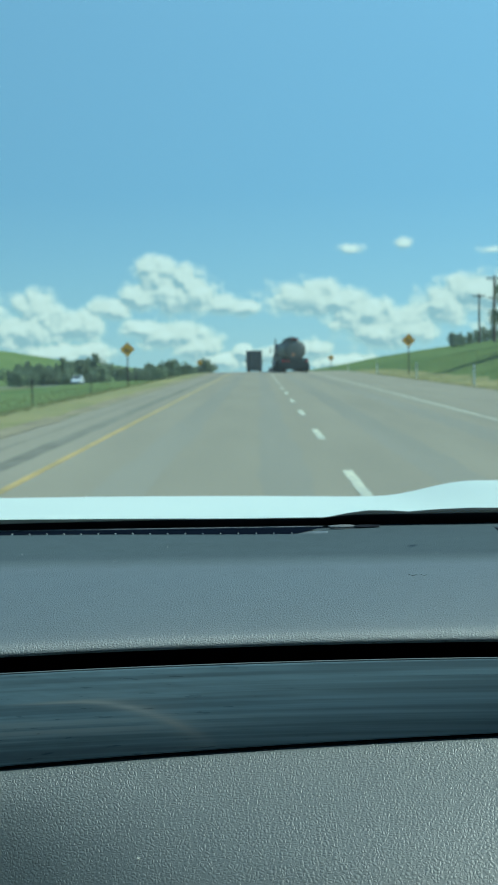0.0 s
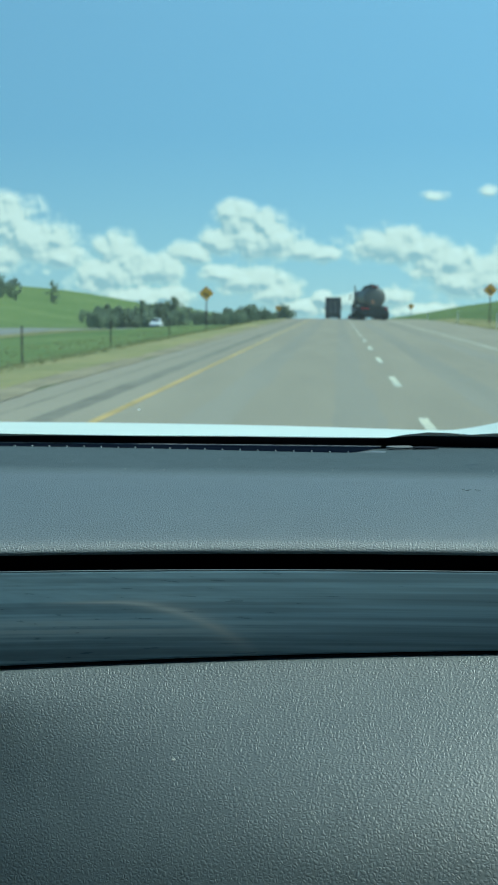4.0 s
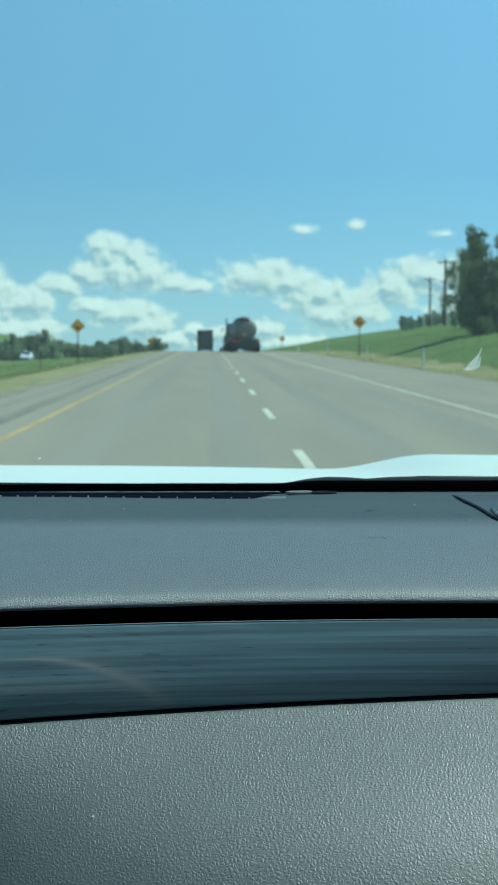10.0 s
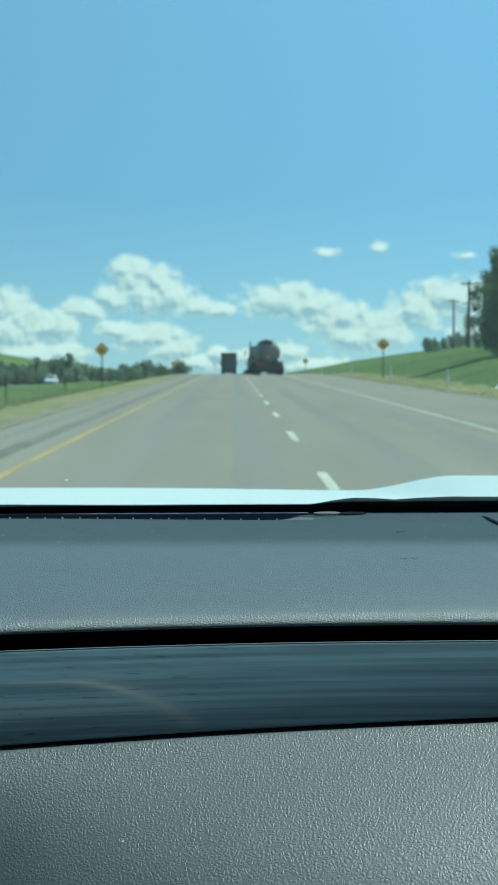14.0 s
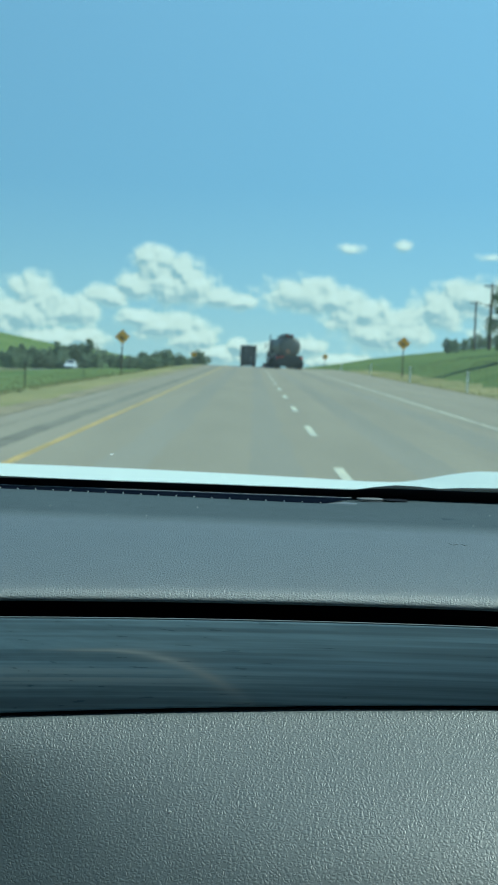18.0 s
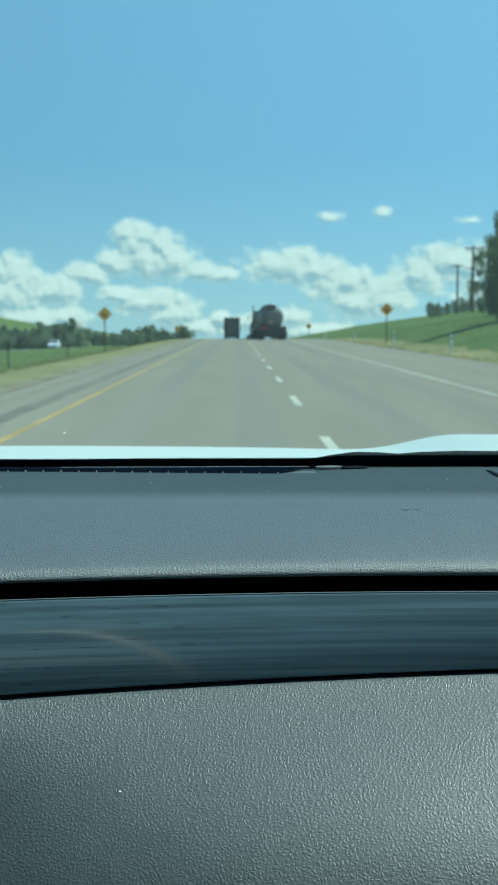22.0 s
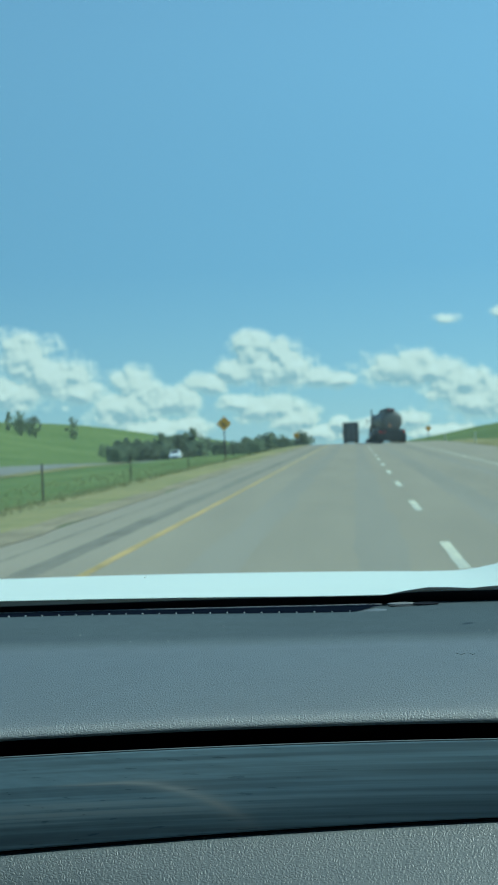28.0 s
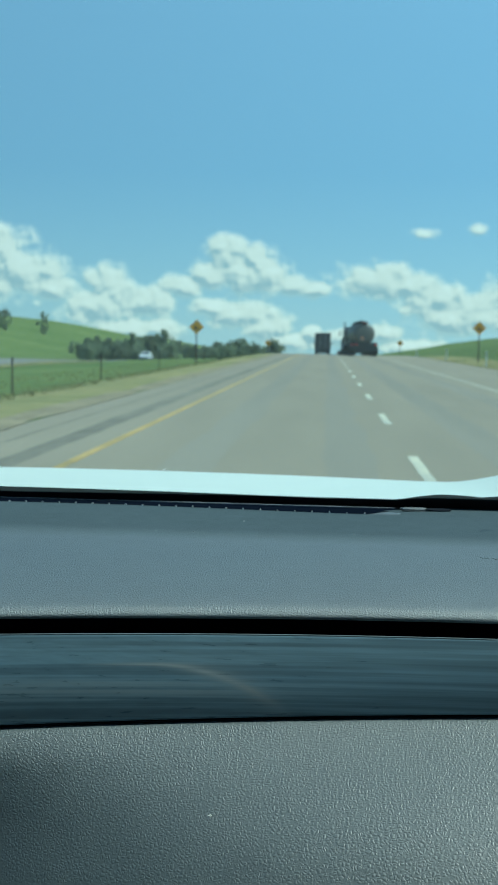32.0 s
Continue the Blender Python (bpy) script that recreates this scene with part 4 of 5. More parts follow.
# ---- vehicles on the road ----
def wheel(parent, x, y, r, w, dual=False, z=None):
    z = r if z is None else z
    b = bmesh.new()
    prof = [(-w / 2, r * 0.62), (-w / 2, r * 0.93), (-w / 2 + 0.03, r), (w / 2 - 0.03, r), (w / 2, r * 0.93), (w / 2, r * 0.62)]
    loft([[(x + px, y + pr * math.cos(a), z + pr * math.sin(a)) for a in (2 * math.pi * k / 22 for k in range(22))] for px, pr in prof], b, True)
    t = part("tyre", b, "rubber", parent, "", True)
    part("rim", tube([(x - w * 0.4, y, z), (x + w * 0.4, y, z)], r * 0.62, 18), "rim", t)


def tanker(at):
    """Tractor with a polished barrel trailer; its tail stands at y = 0 and it heads towards +y."""
    t = thing("tanker_truck", "grey metal fuel tanker truck with red tail lamps", "truck", at=at)
    R, ZC, L = 1.0, 2.13, 10.4
    TOPZ = ZC + 0.97 * R

    def ring(y, r):
        return [(r * math.cos(a), y, ZC + 0.97 * r * math.sin(a)) for a in (2 * math.pi * k / 40 for k in range(40))]

    rings = [ring(y, R * r) for y, r in ((0.0, 0.5), (0.02, 0.72), (0.06, 0.89), (0.13, 0.96), (0.24, 1.0), (2.6, 1.0), (5.2, 1.0), (7.8, 1.0), (L - 0.3, 1.0), (L - 0.1, 0.93), (L, 0.62))]
    b = loft(rings, None, True)
    b.faces.new([b.verts.new(p) for p in rings[0]][::-1])
    b.faces.new([b.verts.new(p) for p in rings[-1]])
    tank = part("tank", b, "tank", t, "long grey barrel-shaped metal tank", True)
    part("end_cap", loft([ring(y, R * r) for y, r in ((-0.16, 0.02), (-0.15, 0.36), (-0.11, 0.67), (-0.04, 0.89), (0.06, 0.98), (0.14, 0.995))], None, True), "tank_end", tank, "dull domed tank end", True)
    part("warning_panel", box(0.62, 0.02, 0.36, -0.18, -0.155, ZC + 0.22, 0.004), "tank", tank, "faded square panel on the tank end")
    part("placard", box(0.26, 0.015, 0.26, -0.18, -0.15, ZC - 0.42, 0.004, None, Matrix.Rotation(radians(45), 4, "Y")), "placard", tank, "small faded orange diamond placard")
    for y in (0.3, 2.7, 5.3, 7.9, 10.0):
        part("hoop", loft([ring(yy, rr) for yy, rr in ((y - 0.05, R), (y - 0.05, R + 0.035), (y + 0.05, R + 0.035), (y + 0.05, R))], None, True), "dark_steel" if y == 5.3 else "tank", tank)
    part("light_box", box(0.62, 0.34, 0.24, 0, 0.06, TOPZ + 0.06, 0.03), "dark_steel", t, "dark lamp box on top of the tank end")
    for x in (-0.18, 0.18):
        part("top_lamp", box(0.14, 0.04, 0.08, x, -0.13, TOPZ + 0.08, 0.015), "lamp_red", t, "lit red lamp")
    part("walkway", box(0.5, 9.2, 0.05, -0.1, 5.2, TOPZ + 0.02, 0.01), "dark_steel", t)
    for x in (-0.45, 0.28):
        part("guard", box(0.05, 9.2, 0.16, x, 5.2, TOPZ + 0.04, 0.01), "dark_steel", t)
    for y in (1.5, 3.3, 5.0, 6.7, 8.6):
        m = part("manhole", tube([(-0.1, y, TOPZ), (-0.1, y, TOPZ + 0.18), (-0.1, y, TOPZ + 0.22)], [0.34, 0.34, 0.24], 18), "dark_steel", t, "dark domed hatch", True)
        part("latch", tube([(-0.32, y, TOPZ + 0.2), (-0.12, y, TOPZ + 0.30), (0.12, y, TOPZ + 0.2)], 0.03, 6), "dark_steel", m)
        part("bracket", box(0.8, 0.08, 0.16, -0.1, y + 0.7, TOPZ + 0.05, 0.02), "dark_steel", t)
    part("lever", tube([(-0.3, 0.75, TOPZ), (-0.34, 0.70, TOPZ + 0.22), (-0.30, 0.62, TOPZ + 0.36)], 0.03, 6), "dark_steel", t)
    for x in (-0.45, 0.45):
        part("chassis_rail", box(0.16, 12.6, 0.26, x, 6.3, 1.08, 0.02), "dark_steel", t)
    for x in (-1.08, 1.08):
        part("catwalk", box(0.34, 6.4, 0.08, x, 6.3, 1.36, 0.02), "rim", t, "pale metal side shelf")
        part("skirt", box(0.10, 4.0, 0.5, x, 6.3, 1.22, 0.03), "dark_steel", t)
        f = part("mudguard", loft([[(x - 0.33, 2.15 + 1.95 * math.cos(a), 0.62 + 0.62 * math.sin(a)), (x + 0.22, 2.15 + 1.95 * math.cos(a), 0.62 + 0.62 * math.sin(a))] for a in (math.pi * k / 14 for k in range(15))]), "dark_steel", t, "", True)
        for y in (0.75, 2.1, 3.45):
            wheel(t, x - 0.02 * (1 if x > 0 else -1), y, 0.51, 0.56)
        part("mudflap", box(0.6, 0.02, 0.55, x, 0.06, 0.52, 0.005), "rubber", t)
        part("rear_fender", box(0.5, 0.7, 0.62, x * 0.96, 0.30, 0.98, 0.06), "dark_steel", t, "dark boxed fender over the rear wheels")
    part("rear_frame", box(2.56, 0.22, 0.56, 0, -0.02, 0.90, 0.03), "dark_steel", t, "dark rear frame carrying the lamps")
    part("hose_tray", box(1.0, 0.6, 0.20, 0, 0.2, 1.20, 0.03), "dark_steel", t)
    part("rear_panel", box(2.3, 0.08, 0.62, 0, 0.5, 0.56, 0.02), "dark_steel", t, "dark panel between the rear wheels")
    part("bumper", box(2.3, 0.12, 0.14, 0, -0.22, 0.56, 0.02), "dark_steel", t, "grey rear bumper bar")
    for x in (-0.55, 0.55):
        part("bumper_strut", box(0.10, 0.12, 0.45, x, -0.16, 0.78, 0.02), "dark_steel", t)
    for x in (-1.12, -0.72, 1.12):
        part("tail_lamp", tube([(x, -0.14, 1.10), (x, -0.18, 1.10), (x, -0.19, 1.10)], [0.085, 0.085, 0.06], 14), "lamp_red", t, "lit round red tail lamp")
    # tractor
    outer = ((11.3, 0.95), (11.3, 2.45), (11.6, 2.72), (13.2, 2.66), (14.0, 2.25), (14.1, 1.75), (15.7, 1.6), (16.0, 1.2), (16.0, 0.7), (11.3, 0.7))
    inner = ((11.2, 0.95), (11.2, 2.55), (11.6, 2.86), (13.2, 2.76), (14.1, 2.32), (14.2, 1.85), (15.9, 1.7), (16.15, 1.2), (16.15, 0.7), (11.2, 0.7))
    cab = part("cab", loft([[(x, y, z) for y, z in pts] for x, pts in ((-1.12, outer), (-0.95, inner), (0.95, inner), (1.12, outer))], None, True), "cab_paint", t, "dark painted tractor cab")
    for s in (-1, 1):
        part("side_window", box(0.03, 0.9, 0.5, s * 1.12, 13.2, 2.15, 0.01), "window_dark", cab)
        part("stack", tube([(s * 1.14, 11.1, 1.0), (s * 1.14, 11.1, 2.4), (s * 1.14, 11.1, 3.3), (s * 1.14, 11.0, 3.45)], [0.09, 0.09, 0.07, 0.065], 12), "steel", t, "upright exhaust stack", True)
        mi = part("mirror", box(0.10, 0.24, 0.55, s * 1.45, 13.9, 2.2, 0.03), "black_plastic", t, "tall black side mirror")
        part("arm", tube([(s * 1.1, 13.9, 2.4), (s * 1.45, 13.9, 2.4)], 0.02, 6), "dark_steel", mi)
        part("fuel_tank", tube([(s * 1.0, 11.2, 0.78), (s * 1.0, 13.6, 0.78)], 0.33, 16), "steel", t, "", True)
        part("step", box(0.3, 0.8, 0.05, s * 1.15, 14.0, 0.65, 0.01), "steel", t)
        for y in (9.2, 10.55):
            wheel(t, s * 0.97, y, 0.51, 0.56)
        wheel(t, s * 1.05, 14.9, 0.51, 0.32)
        part("front_fender", loft([[(s * 1.0 - 0.24, 14.9 + 0.68 * math.cos(a), 0.51 + 0.68 * math.sin(a)), (s * 1.0 + 0.24, 14.9 + 0.68 * math.cos(a), 0.51 + 0.68 * math.sin(a))] for a in (math.pi * k / 10 for k in range(11))]), "cab_paint", t, "", True)
    return t


def box_truck(at, paint, label, trailer=9.5):
    """Lorry with a tall box body, tail at y = 0, heading towards +y."""
    t = thing("box_truck", label, "truck", at=at)
    body = part("cargo_box", box(2.5, trailer, 2.75, 0, trailer / 2, 2.45, 0.05), paint, t, "tall box body")
    for s in (-1, 1):
        d = part("rear_door", box(1.16, 0.05, 2.55, s * 0.6, -0.02, 2.44, 0.02), paint, t)
        part("lock_bar", tube([(s * 0.35, -0.07, 1.25), (s * 0.35, -0.07, 3.6)], 0.02, 6), "steel", d)
        part("tail_lamp", box(0.18, 0.04, 0.12, s * 1.08, -0.06, 0.98, 0.02), "lamp_red", t, "red tail lamp")
        part("mudflap", box(0.55, 0.02, 0.5, s * 0.95, 0.25, 0.5, 0.005), "rubber", t)
        for y in (1.0, 2.2):
            wheel(t, s * 0.95, y, 0.5, 0.5)
        wheel(t, s * 1.02, trailer + 1.7, 0.5, 0.3)
        part("mirror", box(0.12, 0.2, 0.5, s * 1.45, trailer + 1.8, 2.3, 0.03), "black_plastic", t)
    part("chassis", box(0.9, trailer + 2.2, 0.25, 0, trailer / 2 + 1, 0.9, 0.02), "dark_steel", t)
    part("rear_sill", box(2.4, 0.14, 0.2, 0, -0.02, 0.98, 0.02), "dark_steel", t)
    part("underrun_bar", box(2.2, 0.1, 0.12, 0, 0.0, 0.5, 0.02), "steel", t)
    cab = part("cab", box(2.4, 1.9, 2.1, 0, trailer + 1.25, 1.75, 0.18), paint, t)
    part("windscreen", box(2.1, 0.05, 0.75, 0, trailer + 2.2, 2.2, 0.02), "window_dark", cab)
    return t


def light_vehicle(at, paint, label, kind, pickup=False):
    """Car or pickup heading towards +y; tail at y = 0."""
    t = thing(kind, label, "car", at=at)
    if pickup:
        side = [(0.0, 0.55), (0.02, 1.12), (1.9, 1.15), (2.0, 1.25), (2.25, 1.80), (3.5, 1.82), (4.2, 1.22), (5.4, 1.12), (5.6, 0.9), (5.6, 0.45), (0.0, 0.45)]
        glass_box, wy = (2.1, 1.42, 3.75), (1.15, 4.55)
    else:
        side = [(0.0, 0.5), (0.0, 0.95), (0.35, 1.02), (0.95, 1.42), (2.4, 1.45), (3.2, 0.98), (4.3, 0.85), (4.5, 0.65), (4.5, 0.35), (0.0, 0.35)]
        glass_box, wy = (0.75, 1.18, 2.9), (0.85, 3.65)
    rows = []
    for x, k in ((-0.92, 0.93), (-0.84, 0.985), (-0.6, 1.0), (0.6, 1.0), (0.84, 0.985), (0.92, 0.93)):
        rows.append([(x * (0.86 if z > 1.3 else 1.0), y + (1 - k) * (0.4 if y < 1 else -0.4), 0.35 + (z - 0.35) * k) for y, z in side])
    body = loft(rows, None, True)
    body.faces.new([v for v in body.verts][:len(side)][::-1])
    body.faces.new([v for v in body.verts][-len(side):])
    part("body", body, paint, t)
    y0, zc, y1 = glass_box
    for s in (-1, 1):
        part("side_window", box(0.03, y1 - y0 - 0.3, 0.32, s * 0.80, (y0 + y1) / 2, zc + 0.12, 0.01, None, Matrix.Rotation(-s * 0.12, 4, "Y")), "window_dark", t)
        part("tail_lamp", box(0.12, 0.04, 0.16, s * 0.78, -0.01, 0.86, 0.02), "lamp_red", t)
        part("headlamp", box(0.3, 0.05, 0.14, s * 0.62, side[7][0] + 0.12, 0.75, 0.02), "lens", t)
        for y in wy:
            wheel(t, s * 0.82, y, 0.36 if pickup else 0.32, 0.22)
    part("rear_window", box(1.3, 0.04, 0.36, 0, y0 + (0.02 if pickup else -0.12), zc + (0.13 if pickup else 0.06), 0.01, None, Matrix.Rotation(-0.45 if pickup else -0.95, 4, "X")), "window_dark", t)
    part("windscreen", box(1.4, 0.04, 0.62, 0, y1 + 0.13, zc + 0.10, 0.01, None, Matrix.Rotation(0.85, 4, "X")), "window_dark", t)
    part("bumper", box(1.75, 0.12, 0.16, 0, -0.03, 0.52, 0.03), "dark_steel", t)
    part("front_bumper", box(1.75, 0.12, 0.18, 0, side[8][0] + 0.02, 0.52, 0.03), "dark_steel", t)
    return t


def stand(x, y, turn=0.0, lift=0.0, base=None):
    z = (base or land)(x, y) + lift
    return pose(x, y, z, 0, 0, turn)


tanker(pose(3.45, 124, grade(130), 0, 0, 3.0))
box_truck(pose(-0.75, 205, grade(210) + 0.03, math.degrees(math.atan((grade(216) - grade(205)) / 11)), 0, 0), "box_dark", "dark box lorry seen from behind, far ahead in the same lane")
light_vehicle(pose(2.9, 268, grade(270), math.degrees(math.atan((grade(272) - grade(268)) / 4)), 0, 0), "box_dark", "dark car far ahead in the outer lane", "sedan_car")
light_vehicle(pose(-34, 246, land(-34, 244) + 0.11, -1.0, 0, 180), "truck_white", "white pickup on the opposite carriageway", "pickup_truck", True)
box_truck(pose(-35, 452, land(-35, 446) + 0.14, 1.0, 0, 180), "truck_blue", "dark blue lorry on the opposite carriageway", 11.0)


# ---- roadside ----
def warning_sign(at, group="warning signs"):
    s = thing("warning_sign", "yellow diamond warning sign with a black animal figure on a post", "sign", group, at=at)
    part("post", tube([(0, 0.03, -0.4), (0, 0.03, 3.2)], 0.045, 8), "rust_post", s, "thin dark post")
    q = Matrix.Rotation(radians(45), 4, "Y")
    part("plate", box(0.78, 0.012, 0.78, 0, -0.03, 2.75, 0.004, None, q), "sign_yellow", s, "orange-yellow diamond plate")
    fig = bmesh.new()
    fig.faces.new([fig.verts.new((x * 1.15, -0.040, 2.75 + z * 1.15)) for x, z in ((-0.20, 0.16), (-0.12, 0.10), (-0.08, -0.02), (0.10, -0.06), (0.20, -0.20), (0.12, -0.19), (0.03, -0.13), (-0.06, -0.18), (-0.10, -0.16), (-0.13, -0.05), (-0.17, 0.06))])
    part("figure", thick(fig, 0.003), "sign_black", s, "black animal figure")
    return s


warning_sign(stand(-9.7, 96))
warning_sign(stand(12.2, 106))
warning_sign(stand(-9.8, 215))
warning_sign(stand(12.3, 222))


def yield_sign(at):
    s = thing("yield_sign", "red and white triangular yield sign on a thin post", "sign", at=at)
    part("post", tube([(0, 0.03, -0.4), (0, 0.03, 2.5)], 0.035, 8), "rust_post", s)
    for r, y, m in ((0.52, -0.02, "sign_red"), (0.27, -0.034, "post_white")):
        t = bmesh.new()
        t.faces.new([t.verts.new((r * math.sin(a), y, 2.1 - r * math.cos(a))) for a in (0, 2.0944, 4.18879)])
        part("plate" if m == "sign_red" else "centre", thick(t, 0.01), m, s)


yield_sign(stand(23.5, 112))


def marker_post(at, white, group):
    s = thing("marker_post", "white delineator post with a grey band in the verge" if white else "thin dark marker post standing in the grass", "post", group, at=at)
    if white:
        part("post", box(0.10, 0.03, 1.15, 0, 0, 0.52, 0.008), "post_white", s)
        part("band", box(0.104, 0.034, 0.10, 0, 0, 0.92, 0.004), "steel", s, "dull grey reflector band")
    else:
        part("post", box(0.05, 0.05, 1.25, 0, 0, 0.55, 0.008), "rust_post", s)
        part("cap", box(0.06, 0.06, 0.05, 0, 0, 1.18, 0.008), "dark_steel", s)


for y in (42, 66, 90, 120, 160):
    marker_post(stand(10.9, y), True, "white roadside posts")
for y in (27, 40, 58, 82, 120):
    marker_post(stand(-9.0 - 0.02 * y, y), False, "dark roadside posts")


def power_pole(at, h):
    p = thing("power_pole", "weathered wooden power pole with a crossarm on the grassy bank", "pole", "power poles", at=at)
    part("pole", tube([(0, 0, -0.6), (0, 0, h * 0.5), (0, 0, h)], [0.19, 0.16, 0.12], 10), "wood_pole", p)
    arm = part("crossarm", box(2.0, 0.12, 0.14, 0, -0.16, h - 0.35, 0.02), "wood_pole", p)
    for x in (-0.9, -0.45, 0.45, 0.9):
        part("insulator", tube([(x, -0.16, h - 0.28), (x, -0.16, h - 0.16), (x, -0.16, h - 0.07)], [0.03, 0.06, 0.04], 8), "post_white", arm)
    for s in (-1, 1):
        part("brace", tube([(s * 0.7, -0.16, h - 0.38), (0, -0.10, h - 1.0)], 0.025, 5), "steel", p)
    return p


POLES = [(28.6, 158, 10.9), (30.3, 157, 11.0), (36.4, 215, 11.4), (38.6, 214, 11.0)]
for x, y, top in POLES:
    power_pole(stand(x, y), top - land(x, y))


# ---- trees ----
def tree_model(name, h, spread, seed, leafy, far, conifer=False):
    """Tapered trunk, limbs, and a ragged crown of leaf clumps with gaps."""
    r = random.Random(seed)
    t = thing(name, "", "tree")
    lean = (0.04 * h * r.uniform(-1, 1), 0.03 * h * r.uniform(-1, 1))
    tr = tube([(0, 0, -0.3), (lean[0] * 0.3, lean[1] * 0.3, h * 0.4), (lean[0], lean[1], h * 0.95)], [0.014 * h, 0.010 * h, 0.002 * h], 7)
    lobes = []
    for k in range(15):
        f = 0.06 + 0.90 * k / 14
        z, a = h * f, r.uniform(0, 6.283)
        if conifer:
            ln = spread * (1.03 - f)
            rise = -0.1 * ln
        else:
            ln = spread * (0.35 + 0.75 * math.sin(math.pi * min(f * 1.02, 1.0) ** 0.9)) * r.uniform(0.35, 1.0)
            rise = 0.4 * ln
        ox, oy = lean[0] * f, lean[1] * f
        e = (ox + ln * math.cos(a), oy + ln * math.sin(a), min(z + rise, h))
        tube([(ox, oy, z), (ox + 0.55 * ln * math.cos(a), oy + 0.55 * ln * math.sin(a), z + 0.3 * rise), e], [0.006 * h, 0.004 * h, 0.0015 * h], 5, tr)
        lobes.append((*e, spread * r.uniform(0.20, 0.42) * (0.75 if f > 0.85 else 1.0)))
        if not conifer:
            lobes.append((ox + 0.4 * ln * math.cos(a + 1.5), oy + 0.4 * ln * math.sin(a + 1.5), z + 0.1 * h * r.random(), spread * r.uniform(0.16, 0.34)))
    part("trunk", tr, "bark", t, "pale slender trunk with limbs")
    verts, faces = [], []
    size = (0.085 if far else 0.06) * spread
    for k in range(leafy):
        if conifer:
            z = h * r.uniform(0.05, 1.0) ** 0.9
            rad = spread * (1.03 - z / h) * r.uniform(0.2, 1.0) * (0.8 + 0.3 * math.sin(z / h * 40))
            a = r.uniform(0, 6.283)
            c = Vector((rad * math.cos(a), rad * math.sin(a), z))
        else:
            x, y, z, q = lobes[r.randrange(len(lobes))]
            d = Vector((r.gauss(0, 1), r.gauss(0, 1), r.gauss(0, 1))).normalized() * q * r.random() ** 0.45
            c = Vector((x + d.x, y + d.y, z + d.z * 1.2))
        u = Vector((r.gauss(0, 1), r.gauss(0, 1), r.gauss(0, 0.7))).normalized()
        v = u.orthogonal().normalized()
        w = u.cross(v)
        s = size * r.uniform(0.5, 1.4)
        i = len(verts)
        verts += [c - v * s, c + w * s * 0.6 + u * s * 0.2, c + v * s, c - w * s * 0.6 + u * s * 0.2]
        faces += [(i, i + 1, i + 2), (i, i + 2, i + 3)]
    me = bpy.data.meshes.new("crown")
    me.from_pydata([tuple(p) for p in verts], [], faces)
    me.materials.append(M["leaf_hazed" if far else "leaf"])
    c = new("crown", me)
    c.parent = t
    return t


def plant(models, spots, label, group):
    used = set()
    for k, (x, y, s, turn) in enumerate(spots):
        m = models[k % len(models)]
        at = pose(x, y, land(x, y) - 0.05, 0, 0, turn) @ Matrix.Scale(s, 4)
        if m.name in used:
            o = copy_thing(m, at)
        else:
            used.add(m.name)
            m.matrix_basis = at
            o = m
        tagged(o, label, "tree", group)


rt = random.Random(21)
poplars = [tree_model("poplar_tree", 8.6, 2.3, 30 + k, 3600, False) for k in range(4)]
spots = []
for k in range(48):
    az = radians(11.2 + 7.8 * (k / 47) + rt.uniform(-0.3, 0.3))
    d = rt.uniform(92, 135)
    spots.append((d * math.sin(az), d * math.cos(az), rt.uniform(0.55, 0.92), rt.uniform(0, 360)))
plant(poplars, spots, "tall leafy poplar with pale trunk in a roadside grove", "grove on the bank")
crest = [tree_model("birch_tree", 3.6, 1.5, 50 + k, 1300, True) for k in range(3)]
spots = []
for k in range(26):
    az = radians(8.5 + 0.10 * k + rt.uniform(-0.08, 0.08))
    d = rt.uniform(215, 245)
    spots.append((d * math.sin(az), d * math.cos(az), rt.uniform(0.6, 1.0) * (0.7 if k < 3 else 1.0), rt.uniform(0, 360)))
plant(crest, spots, "small leafy tree in a clump on the grassy bank", "trees on the bank")
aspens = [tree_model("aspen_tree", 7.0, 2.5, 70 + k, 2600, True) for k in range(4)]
spots = []
for k in range(64):
    f = k / 63
    az = radians(-10.6 + 8.2 * f + rt.uniform(-0.2, 0.2))
    if 0.46 < f < 0.52 or 0.80 < f < 0.84:
        continue
    d = rt.uniform(255, 330)
    s = (0.82 if f > 0.5 else 1.10) * rt.uniform(0.65, 1.12) * (0.6 if f < 0.06 or f > 0.9 else 1.0)
    spots.append((d * math.sin(az), d * math.cos(az), s, rt.uniform(0, 360)))
plant(aspens, spots, "leafy aspen in a row beyond the grass", "row of aspens")
hills = [tree_model("hill_tree", 7.0, 2.4, 90 + k, 1500, True) for k in range(3)]
spots = []
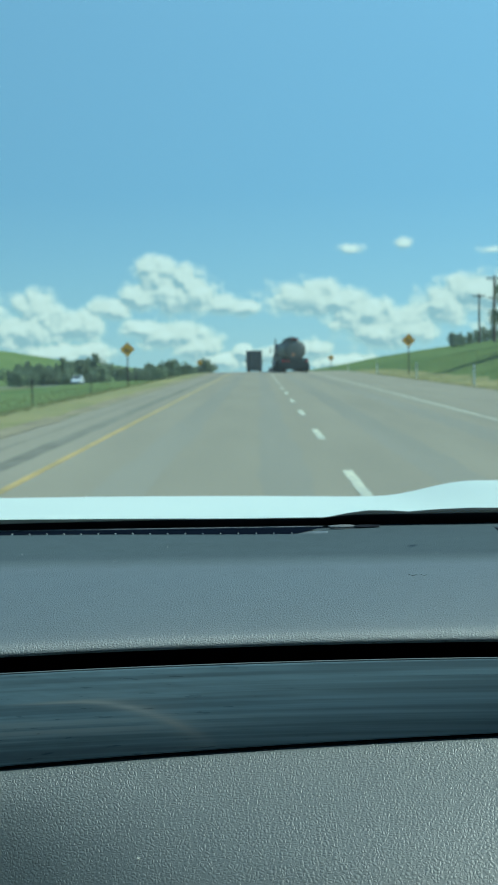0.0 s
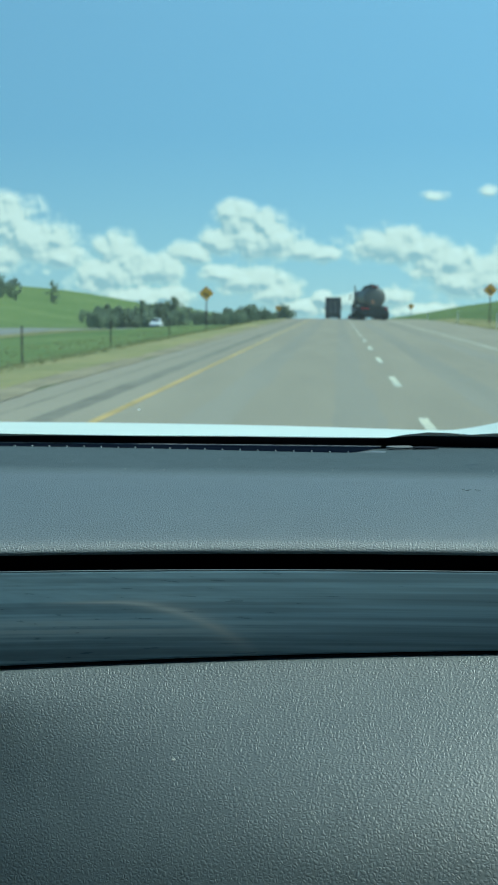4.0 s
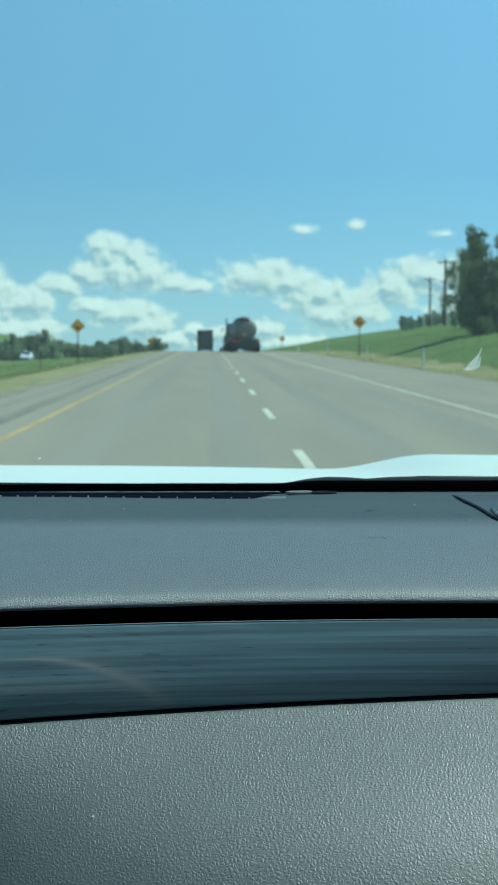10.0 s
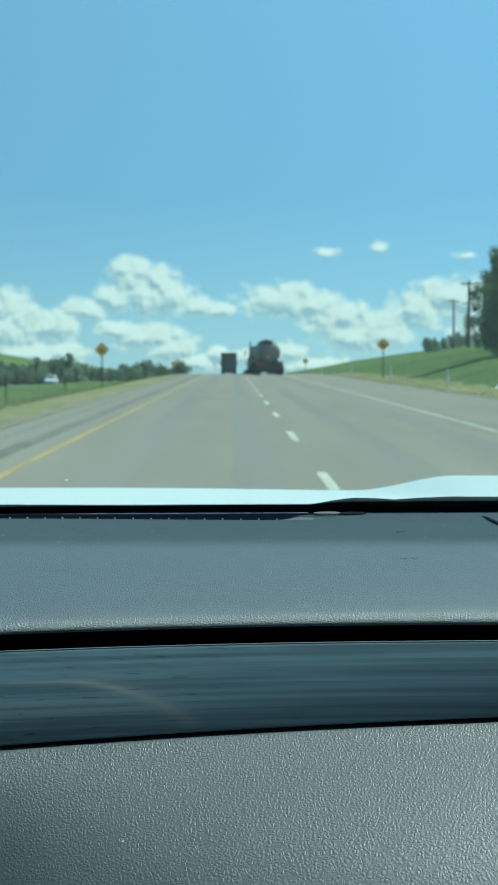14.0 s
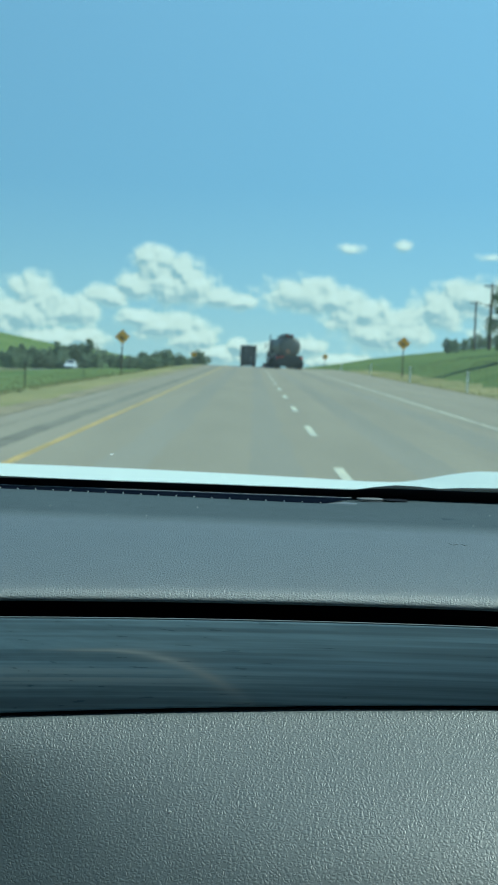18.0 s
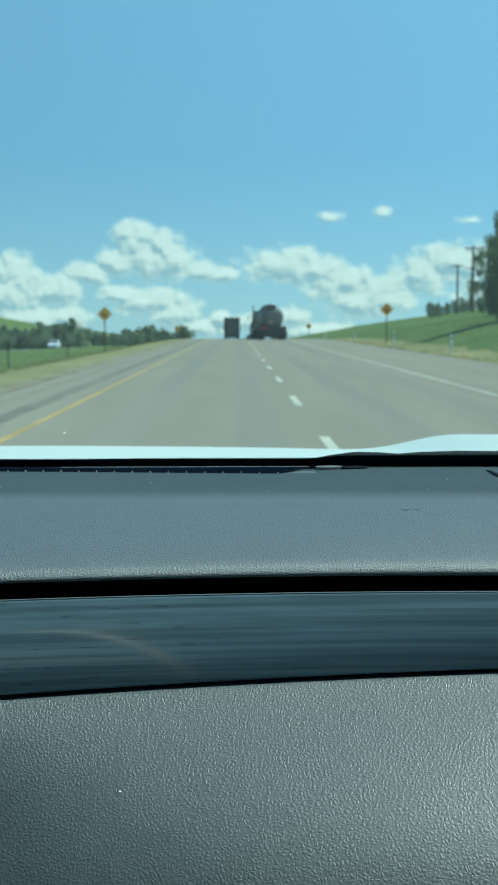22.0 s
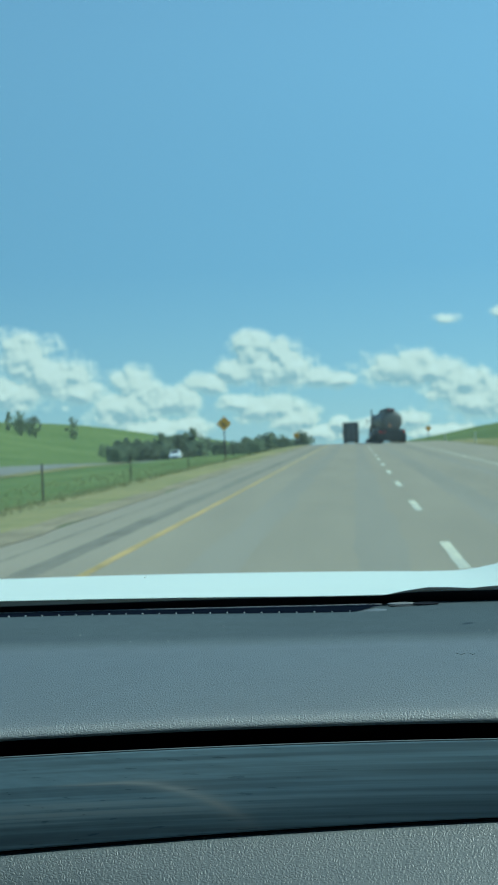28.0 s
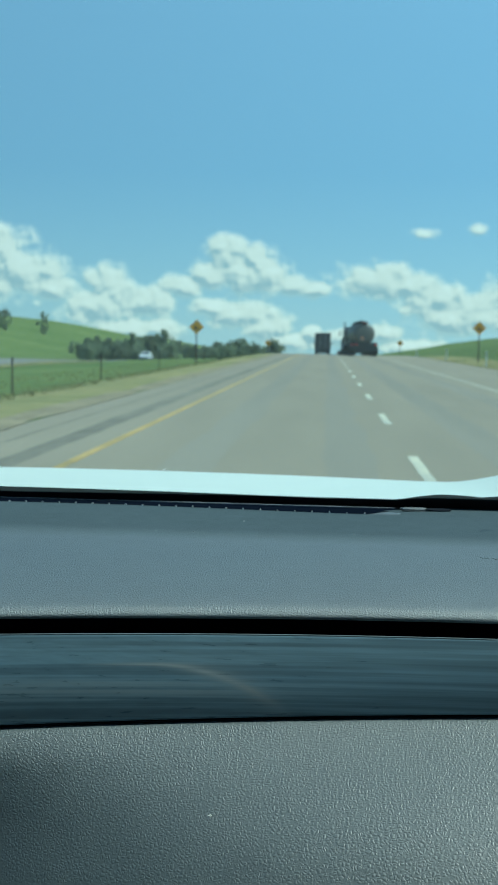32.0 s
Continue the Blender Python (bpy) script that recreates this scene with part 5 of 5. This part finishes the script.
for k in range(12):
    az = radians(rt.uniform(-16.5, -12.3))
    d = rt.uniform(430, 520)
    spots.append((d * math.sin(az), d * math.cos(az), rt.uniform(0.8, 1.25), rt.uniform(0, 360)))
plant(hills, spots, "dark leafy tree on the grassy hill", "trees on the hill")

shrubs = [tree_model("shrub", 2.6, 1.5, 120 + k, 1500, False) for k in range(2)]
spots = []
for k in range(26):
    az = radians(11.6 + 7.0 * (k / 25) + rt.uniform(-0.25, 0.25))
    d = rt.uniform(86, 112)
    spots.append((d * math.sin(az), d * math.cos(az), rt.uniform(0.6, 1.25), rt.uniform(0, 360)))
plant(shrubs, spots, "leafy green shrub under the roadside grove", "shrubs on the bank")
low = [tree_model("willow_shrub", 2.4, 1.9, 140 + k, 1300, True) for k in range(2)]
spots = []
for k in range(24):
    az = radians(-10.9 + 8.4 * (k / 23) + rt.uniform(-0.2, 0.2))
    d = rt.uniform(240, 300)
    spots.append((d * math.sin(az), d * math.cos(az), rt.uniform(0.7, 1.3), rt.uniform(0, 360)))
plant(low, spots, "low grey-green shrub below the row of aspens", "shrubs below the aspens")

# ---- grass tufts along the verges ----
rg = random.Random(3)
verts, faces = [], []
for k in range(14000):
    side = rg.random() < 0.5
    y = 14 + 110 * rg.random() ** 1.6
    x = ROAD_L - 2.2 - 9.0 * rg.random() ** 1.2 if side else ROAD_R + 0.9 + 10.0 * rg.random() ** 1.4
    z = land(x, y)
    hgt = rg.uniform(0.03, 0.12)
    for j in range(2):
        a = rg.uniform(0, 6.283)
        w = rg.uniform(0.012, 0.03)
        lean = rg.uniform(-0.12, 0.12)
        i = len(verts)
        verts += [(x - w * math.cos(a), y - w * math.sin(a), z - 0.02), (x + w * math.cos(a), y + w * math.sin(a), z - 0.02), (x + lean, y + lean * 0.6, z + hgt)]
        faces.append((i, i + 1, i + 2))
me = bpy.data.meshes.new("grass_tufts")
me.from_pydata(verts, [], faces)
me.materials.append(M["blades"])
tagged(new("grass_tufts", me), "tufts of green and straw-coloured grass along the road", "grass", kind="stuff")
